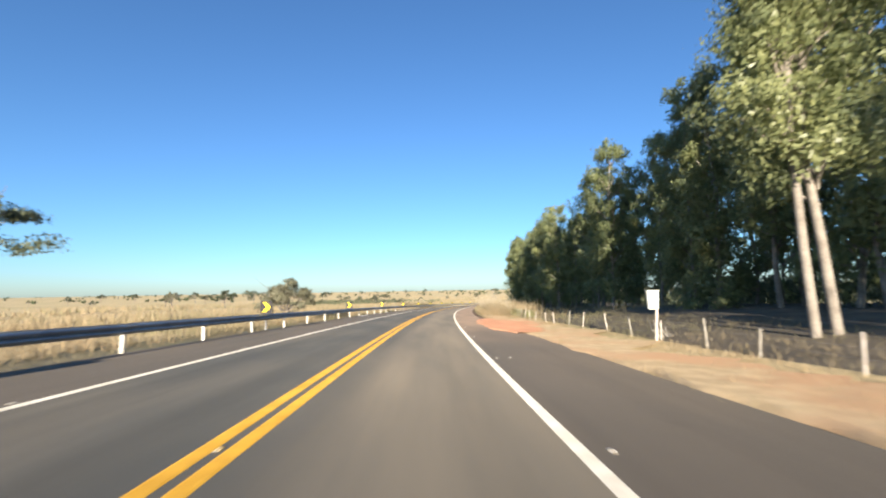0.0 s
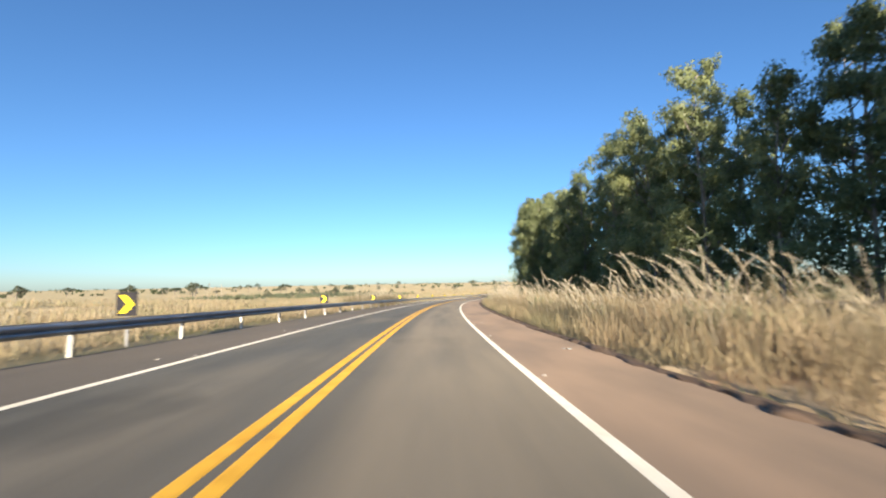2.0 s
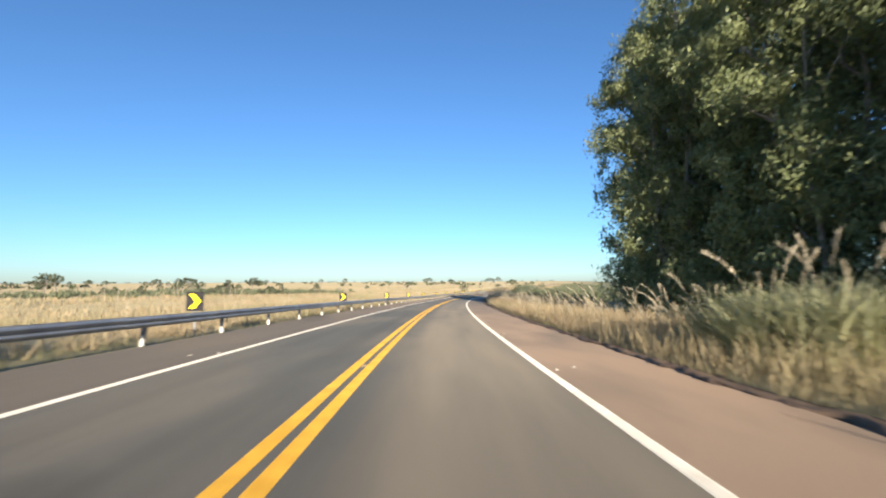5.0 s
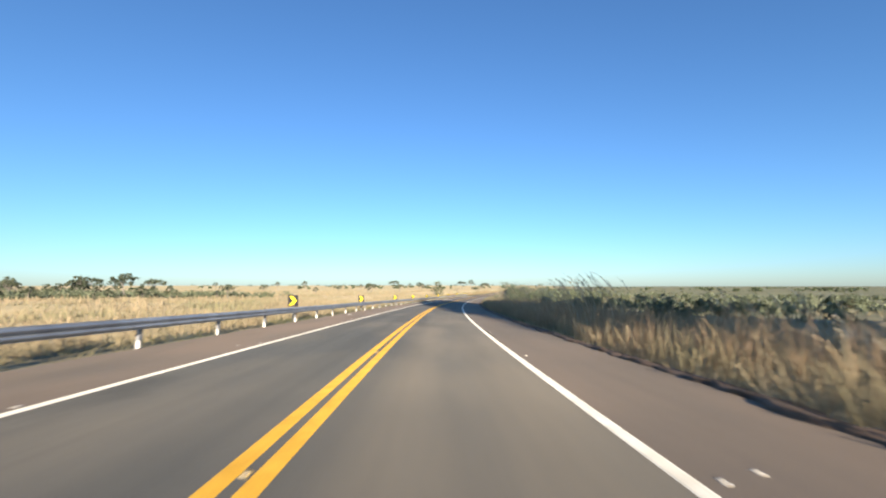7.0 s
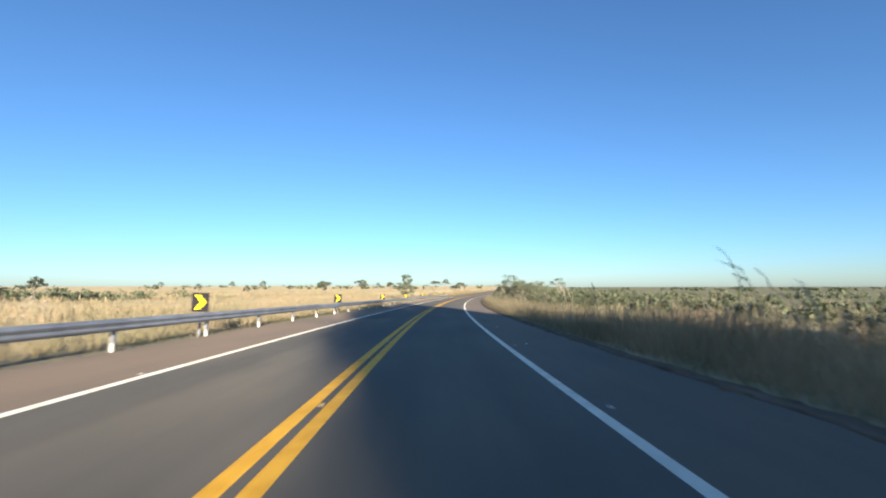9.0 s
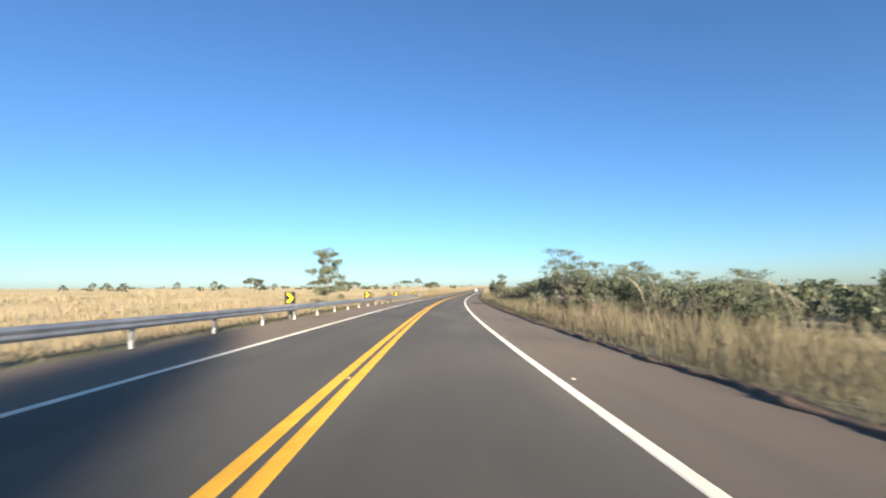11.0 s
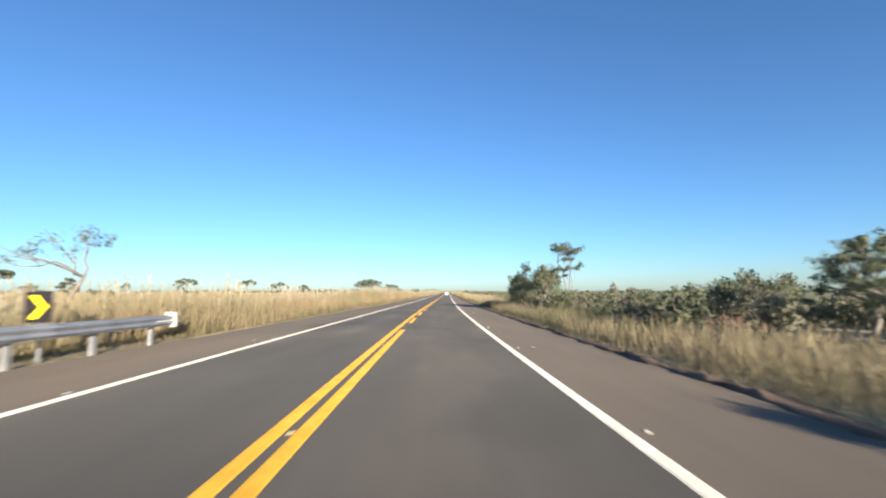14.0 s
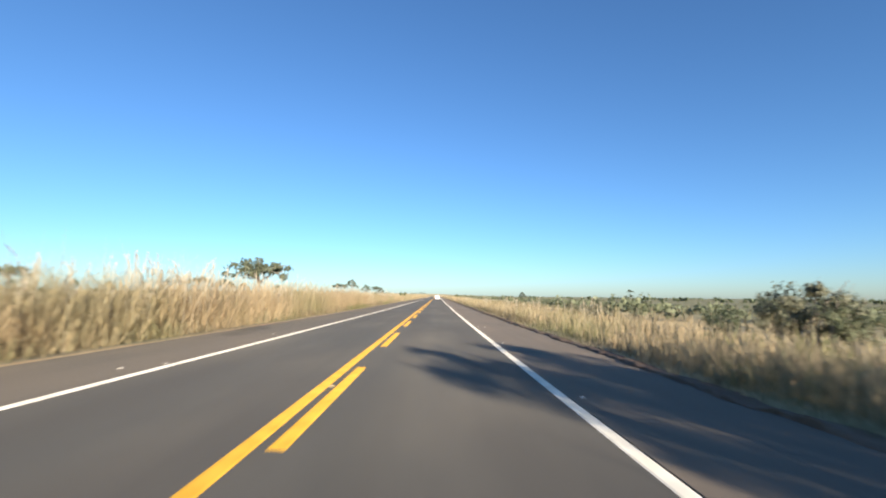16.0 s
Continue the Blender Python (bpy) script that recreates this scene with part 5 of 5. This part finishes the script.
def plumes(name, label, seed, n, s0, s1, offs, height, mat, lean=0.25, wind=0.0, head=0.34, hairs=40):
    """Tall stems in loose groups, each with a feathery seed head that nods over; wind leans them to the left across the road."""
    rnd = np.random.RandomState(seed)
    pieces = []
    for i in range(n):
        if i % 5 == 0:
            ms, mo, tall = rnd.uniform(s0, s1), rnd.uniform(*offs), rnd.uniform(*height)
        s, off = ms + rnd.normal() * 0.35, mo + rnd.normal() * 0.25
        x, y, _ = at(s, off)
        z = float(ground_z(x, y)[0])
        h = tall * rnd.uniform(0.75, 1.08)
        a, t = rnd.uniform(0, 6.28), abs(rnd.normal(0, lean))
        to = at(s + 0.25, off - 1.0)
        d = np.array([math.cos(a) * t + float(to[0] - x) * wind, math.sin(a) * t + float(to[1] - y) * wind, 0])
        p = np.array([float(x), float(y), z])
        top = 1 - head
        pts = [p, p + d * h * 0.25 + (0, 0, h * 0.45), p + d * h * 0.62 + (0, 0, h * top), p + d * h * 0.95 + (0, 0, h * (top + head * 0.6)),
               p + d * h * 1.35 + (0, 0, h * 0.97)]
        pieces.append(tube_arrays(pts, (0.008, 0.007, 0.005, 0.004, 0.002), 3))
        t = np.sort(rnd.uniform(0, 1, hairs))[:, None]
        q = np.where(t < 0.5, pts[2] + (pts[3] - pts[2]) * t * 2, pts[3] + (pts[4] - pts[3]) * (t * 2 - 1))
        axis = (pts[4] - pts[2]) / np.linalg.norm(pts[4] - pts[2])
        e = q + rnd.normal(size=(hairs, 3)) * 0.022 + axis * h * 0.08 * (1.3 - t)
        v = rnd.normal(size=(hairs, 3)) * 0.008
        pieces.append((np.stack([q - v, q + v, e], 1).reshape(-1, 3), np.arange(hairs * 3).reshape(-1, 3)))
    tagged(dress(new(name, np_mesh(name, *joined(pieces))), mat), label, "grass", kind="stuff")


straw = "tall dry straw-coloured grass along the road"
low = "short dry tan and greenish grass on the verge"
mat_grass = "matted low dry grass under taller stems"
# along the guardrail
blades("grass", low, SHORT, 1, 26000, -40, 385, (-6.75, -9.5), (0.15, 0.45), 0.022, 0.6)
blades("grass", "ragged low grass at the pavement edge under the guardrail", SHORT, 36, 42000, -40, 386, (-6.42, -7.9), (0.06, 0.26), 0.024, 0.7, tuft_r=0.3)
blades("grass", straw, STRAW, 2, 31000, -40, 385, (-7.6, -22), (0.4, 1.0), 0.02, 0.55, gather=0.6, patchy=0.6, tuft_r=0.8)
blades("grass", straw, STRAW, 3, 18000, -60, 420, (-18, -75), (0.5, 1.0), 0.1, 0.4, tuft_r=0.7, gather=0.6)
blades("grass", straw, STRAW, 4, 29000, 379, 520, (-7.2, -12), (0.8, 1.9), 0.022, 0.42, gather=0.5, tuft_r=0.9)
blades("grass", straw, STRAW, 33, 6000, 362, 386, (-7.7, -12), (0.8, 1.7), 0.02, 0.35, tuft_r=0.7)
blades("grass", low, SHORT, 5, 9000, 379, 520, (-6.75, -8), (0.3, 0.8), 0.03, 0.5)
blades("grass", straw, STRAW, 26, 13000, 414, 474, (-7.2, -9.6), (1.4, 2.35), 0.022, 0.4, tuft_r=0.8)
blades("grass", straw, STRAW, 6, 8000, 500, 900, (-7.2, -16), (0.9, 1.8), 0.16, 0.22, gather=0.5)
blades("grass", mat_grass, STRAW, 19, 50000, -40, 385, (-7.4, -24), (0.25, 0.6), 0.06, 0.9, tuft_r=0.6, gather=0.4)
blades("grass", mat_grass, STRAW, 35, 28000, -60, 430, (-22, -80), (0.3, 0.65), 0.14, 0.9, tuft_r=0.9, gather=0.5)
blades("grass", mat_grass, STRAW, 20, 10000, 379, 530, (-7.3, -12), (0.5, 1.2), 0.05, 0.6, tuft_r=0.5, gather=0.4)
blades("grass", "dry grass spread over the far field", STRAW, 21, 15000, -60, 620, (-60, -300), (0.6, 1.1), 0.4, 0.35, tuft_r=1.2, gather=0.4)
# outer side
edge = "ragged low dry grass on the bank at the road edge"
blades("grass", "low golden grass between the driveway and the fence", STRAW, 7, 22000, -30, 54, (11.4, 8.4), (0.06, 0.26), 0.02, 0.8, gather=0.5, tuft_r=0.3)
# beyond the tree-shade edge the darker grass colour carries the shade
blades("grass", "low grass behind the fence, in a darker colour for tree shade", SHORT, 39, 18000, -24, 60, (11.3, 19), (0.12, 0.4), 0.028, 0.6, tuft_r=0.4)
blades("grass", "sparse low straw on the sandy verge", STRAW, 29, 24000, -20, 56, (6.7, 11.0), (0.06, 0.3), 0.022, 0.8, patchy=0.8)
blades("grass", edge, SHORT, 17, 22000, 46, 340, (6.35, 7.6), (0.1, 0.38), 0.018, 0.7)
blades("grass", edge, SHORT, 18, 18000, 340, 560, (6.35, 7.8), (0.1, 0.38), 0.02, 0.7)
blades("grass", straw, STRAW, 8, 25000, 54, 200, (6.75, 11.2), (0.35, 1.1), 0.02, 0.6, gather=0.4, tuft_r=0.7)
blades("grass", "tall greenish-brown cane grass before the gum trees", CANE, 9, 15000, 54, 121, (8.0, 14.0), (0.9, 1.9), 0.024, 0.45, tuft_r=0.4)
blades("grass", "knee-high tan grass before the gum trees", CANE, 40, 9000, 121, 182, (7.6, 13.0), (0.45, 1.0), 0.022, 0.45, tuft_r=0.4)
blades("grass", "brown grass on the shaded verge, coloured warmer against blue shade", SHADE_WARMED_GRASS, 10, 10000, 195, 250, (7.1, 11.6), (0.3, 0.9), 0.02, 0.55, gather=0.4, tuft_r=0.7)
blades("grass", "rank brown grass on the shaded verge, coloured warmer against blue shade", SHADE_WARMED_GRASS, 11, 13000, 176, 252, (7.4, 13.5), (0.75, 1.5), 0.022, 0.45, tuft_r=0.4)
blades("grass", low, SHORT, 12, 18000, 306, 480, (7.2, 13.6), (0.3, 0.8), 0.022, 0.5, gather=0.4, tuft_r=0.4)
blades("grass", "dull olive and tan grass on the verge", OLIVE_GRASS, 41, 17000, 246, 336, (7.0, 12.0), (0.4, 1.2), 0.02, 0.5, tuft_r=0.5)
blades("grass", "dull olive and tan grass on the verge", OLIVE_GRASS, 27, 14000, 335, 430, (7.0, 10.2), (0.4, 1.0), 0.02, 0.45, tuft_r=0.35)
blades("grass", straw, STRAW, 13, 8000, 412, 560, (7.6, 12.6), (0.6, 1.1), 0.028, 0.35, gather=0.4)
blades("grass", straw, STRAW, 14, 8000, 540, 950, (6.9, 15), (0.7, 1.3), 0.14, 0.25, gather=0.5)
blades("grass", low, SHORT, 15, 14000, 170, 560, (12, 60), (0.4, 0.9), 0.12, 0.45, tuft_r=0.6, gather=0.8)
blades("grass", low, SHORT, 16, 12000, 40, 165, (13, 36), (0.3, 0.7), 0.035, 0.5, tuft_r=0.4)
plumes("tall_grass", "tall pale feathery grass leaning before the gum trees", 21, 600, 54, 122, (7.8, 11.6), (1.5, 2.9), PLUME, 0.24, 0.24)
plumes("tall_grass", "tall pale feathery grass leaning before the gum trees", 37, 260, 139, 190, (7.8, 11.4), (1.1, 2.0), PLUME, 0.24, 0.24)
plumes("tall_grass", "tall thin seed-headed grass stems on the verge", 22, 120, 186, 300, (8.0, 11.5), (1.9, 2.9), PLUME, 0.16, 0.22, 0.26, 20)
plumes("tall_grass", "tall thin seed-headed grass stems on the verge", 30, 85, 196, 226, (8.3, 10.8), (2.3, 3.1), PLUME, 0.16, 0.28, 0.26, 22)
plumes("tall_grass", "tall dry feathery grass behind the guardrail end", 34, 90, 364, 384, (-11, -8), (1.5, 2.1), PLUME, 0.2)
plumes("tall_grass", "tall dry feathery grass clump beside the road", 31, 240, 424, 446, (-9.5, -7.4), (2.0, 2.9), PLUME, 0.2)
plumes("tall_grass", "tall dry seed-headed grass beside the road", 23, 420, 379, 520, (-10, -7.3), (1.7, 2.5), PLUME, 0.15)
plumes("tall_grass", "tall dry seed-headed grass behind the guardrail", 24, 130, 60, 380, (-16, -8), (1.2, 2.3), PLUME, 0.15)
blades("grass", "tall rank dull grass behind the guardrail", OLIVE_GRASS, 38, 12000, 110, 136, (-7.8, -13), (0.8, 1.75), 0.022, 0.4, tuft_r=0.5)
plumes("tall_grass", "tall bunch of dry feathery grass behind the guardrail", 28, 170, 110, 128, (-12, -8), (1.9, 2.7), PLUME, 0.2)
plumes("tall_grass", "tall bunch of dry feathery grass behind the guardrail", 32, 60, 128, 136, (-12, -8.6), (1.7, 2.4), PLUME, 0.2)
plumes("tall_grass", "tall dry seed-headed grass beside the road", 25, 160, 395, 540, (7.6, 11), (1.2, 1.9), PLUME, 0.15)


def cane_clump(seed, h, blade_n, plume_n):
    """A big clump of arching cane leaves with feathery plumes standing out of it."""
    rnd = np.random.RandomState(seed)
    clump = tagged(new("cane_clump"), "large arching clump of pale green cane grass with plumes", "grass clump", "cane clumps on the verge")
    V, T = [], []
    for i in range(blade_n):
        a, L, up = rnd.uniform(0, 6.28), h * rnd.uniform(0.6, 1.15), rnd.uniform(0.8, 1.5)
        d = np.array([math.cos(a), math.sin(a), 0])
        side = np.array([-math.sin(a), math.cos(a), 0]) * rnd.uniform(0.018, 0.032)
        p = rnd.normal(size=3) * (0.22, 0.22, 0)
        n0 = len(V)
        for k in range(5):
            f = k / 4
            q = p + d * L * (math.cos(up) * f + 0.28 * f * f) + np.array([0, 0, L * (math.sin(up) * f - 0.26 * f ** 2.6)])
            w = side * (1 - 0.9 * f ** 2)
            V += [q - w, q + w]
        for k in range(4):
            j = n0 + 2 * k
            T += [(j, j + 1, j + 3), (j, j + 3, j + 2)]
    dress(new("foliage", np_mesh("foliage", np.array(V), np.array(T))), GREEN_CANE, clump)
    pieces = []
    for i in range(plume_n):
        a, t, H = rnd.uniform(0, 6.28), abs(rnd.normal(0, 0.26)), h * rnd.uniform(0.9, 1.2)
        d = np.array([math.cos(a) * t, math.sin(a) * t, 0])
        p = rnd.normal(size=3) * (0.2, 0.2, 0)
        pts = [p, p + d * H * 0.3 + (0, 0, H * 0.5), p + d * H * 0.7 + (0, 0, H * 0.76), p + d * H + (0, 0, H * 0.9), p + d * H * 1.4 + (0, 0, H)]
        pieces.append(tube_arrays(pts, (0.008, 0.007, 0.006, 0.004, 0.002), 3))
        m = 60
        t = rnd.uniform(0, 1, m)[:, None]
        q = np.where(t < 0.5, pts[2] + (pts[3] - pts[2]) * t * 2, pts[3] + (pts[4] - pts[3]) * (t * 2 - 1))
        e = q + rnd.normal(size=(m, 3)) * 0.016 + (0, 0, 0.1)
        v = rnd.normal(size=(m, 3)) * 0.006
        pieces.append((np.stack([q - v, q + v, e], 1).reshape(-1, 3), np.arange(m * 3).reshape(-1, 3)))
    dress(new("plume", np_mesh("plume", *joined(pieces))), PLUME, clump)
    return clump


clumps = [cane_clump(51, 1.7, 380, 2), cane_clump(52, 1.5, 320, 3)]
for s, off, k, g in ((136.2, 9.1, 0, 1.4), (137.3, 8.7, 1, 1.35), (138.4, 9.2, 0, 1.4), (137.0, 10.0, 0, 1.5), (135.2, 9.3, 1, 1.4), (139.4, 8.9, 1, 1.2), (136.1, 10.6, 1, 1.5), (134.6, 10.2, 0, 1.4), (63.9, 10.2, 0, 1.1), (62.5, 10.8, 1, 1.1), (84.3, 9.3, 0, 1.25), (82.9, 9.9, 1, 1.15),
                     (54.2, 11.0, 1, 0.9), (49.1, 11.6, 1, 0.85), (124.3, 9.6, 1, 0.85), (96.5, 9.8, 1, 1.0), (110.0, 9.6, 0, 0.95), (73.0, 9.9, 1, 1.1)):
    plant_by(clumps, k, s, off, rnd, g)


# ---- fence before the gum stand ----
def fence():
    f = thing("fence", 0, 0, 0, 0, "old wire fence with leaning weathered whitish wooden posts", "fence")
    rnd = random.Random(14)
    made, tops = [], []
    for k in range(3):
        bm = bmesh.new()
        h = (0.95, 1.05, 0.85)[k]
        bmesh.ops.create_cone(bm, cap_ends=True, segments=8, radius1=0.036, radius2=0.029, depth=h + 0.3, matrix=Matrix.Translation((0, 0, h / 2 - 0.15)))
        for v in bm.verts:
            v.co.x += 0.03 * math.sin(v.co.z * 3 + k)
        me = bpy.data.meshes.new("fence_post")
        bm.to_mesh(me)
        bm.free()
        me.materials.append(FENCE_WOOD)
        made.append(me)
    s = -24.0
    while s < 84:
        off = 11.6 - 0.6 * float(smooth(22, 36, s)) + rnd.uniform(-0.12, 0.12)
        x, y, _ = at(s, off)
        z = float(ground_z(x, y)[0])
        post = new("fence_post", rnd.choice(made))
        post.matrix_basis = pose(float(x), float(y), z, rnd.uniform(-6, 6), rnd.uniform(-8, 8), rnd.uniform(0, 360))
        post.parent = f
        tops.append((float(x), float(y), z))
        s += 3.1 * rnd.uniform(0.85, 1.15)
    for hz in (0.35, 0.62, 0.85):
        pts = [Vector((x, y, z + hz + rnd.uniform(-0.03, 0.03))) for x, y, z in tops]
        v, t = tube_arrays(pts, [0.004] * len(pts), 4)
        dress(new("wire", np_mesh("wire", v, t)), WIRE, f)


fence()


# ---- white board on a leaning post ----
def notice_board():
    x, y, _ = at(19.2, 11.4)
    b = thing("notice_board", float(x), float(y), float(ground_z(x, y)[0]), heading(19) + 8, "blank whitish tapered board on a leaning pale wooden post", "sign")
    bm = bmesh.new()
    made = bmesh.ops.create_cube(bm, size=1, matrix=Matrix.Translation((0, 0, 1.72)) @ Matrix.Diagonal((0.52, 0.12, 0.78, 1)))
    for v in made["verts"]:
        if v.co.z < 1.7:
            v.co.x *= 0.8
    bmesh.ops.bevel(bm, geom=list(bm.edges), offset=0.012, segments=1, affect="EDGES")
    part("board", bm, BOARD_WHITE, b)
    bm = bmesh.new()
    box(bm, 0, 0, 2.12, 0.58, 0.18, 0.03, 0.008)
    part("cap", bm, BOARD_WHITE, b)
    bm = bmesh.new()
    box(bm, 0.12, 0.02, 0.62, 0.1, 0.09, 1.6, 0.012, Matrix.Rotation(radians(4), 4, "Y"))
    part("post", bm, FENCE_WOOD, b)
    x, y, _ = at(20.0, 12.0)
    rnd = np.random.RandomState(3)
    wood = [tube_arrays(bent(rnd, (0.2 * k, 0, -0.05), (-0.5 + 0.35 * k, 0.2 * k, 0.9 - 0.12 * k), 5, 0.05), np.linspace(0.035, 0.01, 5), 6) for k in range(4)]
    t = tree_of("fallen_branch", "bleached dead branches lying against the fence", "branch", "", wood, None, DEAD, None)
    t.matrix_basis = pose(float(x), float(y), float(ground_z(x, y)[0]))


notice_board()


# ---- litter on the shoulder ----
def litter():
    rnd = random.Random(6)
    for s, off, n in ((47.2, -5.95, 5), (63, 5.2, 1), (96, 7.0, 2), (214, -5.6, 1), (412, 5.6, 1)):
        for k in range(n):
            x, y, z = at(s + rnd.uniform(-0.5, 0.5), off + rnd.uniform(-0.3, 0.3), -0.03)
            bm = bmesh.new()
            bmesh.ops.create_grid(bm, x_segments=3, y_segments=3, size=rnd.uniform(0.07, 0.16))
            for v in bm.verts:
                v.co.z = rnd.uniform(0, 0.05)
            bmesh.ops.solidify(bm, geom=list(bm.faces), thickness=0.004)
            me = bpy.data.meshes.new("paper_scrap")
            bm.to_mesh(me)
            bm.free()
            me.materials.append(SCRAP)
            ob = tagged(new("paper_scrap", me), "crumpled pale paper scrap on the road shoulder", "litter", "litter on the shoulder")
            ob.matrix_basis = pose(float(x), float(y), float(z) + 0.004, 0, 0, rnd.uniform(0, 360))


litter()


# ---- the white car far ahead ----
def far_car():
    x, y, z = at(585, 1.8, 0.02)
    car = thing("car", float(x), float(y), float(z), heading(585), "white hatchback car far ahead on the road", "car")
    bm = bmesh.new()
    side = [(-2.0, 0.3), (-2.02, 0.75), (-1.9, 0.98), (-1.72, 1.36), (-1.45, 1.5), (0.0, 1.5), (0.75, 1.02), (1.8, 0.86), (2.0, 0.6), (2.0, 0.3)]
    l = [bm.verts.new((-0.84 + (0.14 if h > 1.2 else 0), yy, h)) for yy, h in side]
    r = [bm.verts.new((0.84 - (0.14 if h > 1.2 else 0), yy, h)) for yy, h in side]
    bm.faces.new(l[::-1])
    bm.faces.new(r)
    for k in range(len(side)):
        j = (k + 1) % len(side)
        bm.faces.new((l[k], l[j], r[j], r[k]))
    bmesh.ops.recalc_face_normals(bm, faces=bm.faces)
    bmesh.ops.bevel(bm, geom=list(bm.edges), offset=0.05, segments=2, affect="EDGES")
    part("body", bm, CAR_PAINT, car)
    bm = bmesh.new()
    box(bm, 0, -1.845, 1.18, 1.15, 0.03, 0.32, 0.01, Matrix.Rotation(radians(-25), 4, "X"))
    part("rear_window", bm, CAR_GLASS, car)
    for sx in (-0.7, 0.7):
        bm = bmesh.new()
        box(bm, sx, -2.01, 0.85, 0.2, 0.05, 0.26, 0.02)
        part("tail_lamp", bm, LAMP_RED, car)
    bm = bmesh.new()
    box(bm, 0, -2.03, 0.42, 1.6, 0.08, 0.2, 0.03)
    part("bumper", bm, CAR_PAINT, car)
    for sx in (-0.74, 0.74):
        for yy in (-1.25, 1.3):
            bm = bmesh.new()
            bmesh.ops.create_cone(bm, cap_ends=True, segments=18, radius1=0.31, radius2=0.31, depth=0.2,
                                  matrix=Matrix.Translation((sx, yy, 0.31)) @ Matrix.Rotation(radians(90), 4, "Y"))
            part("wheel", bm, TYRE, car)


far_car()
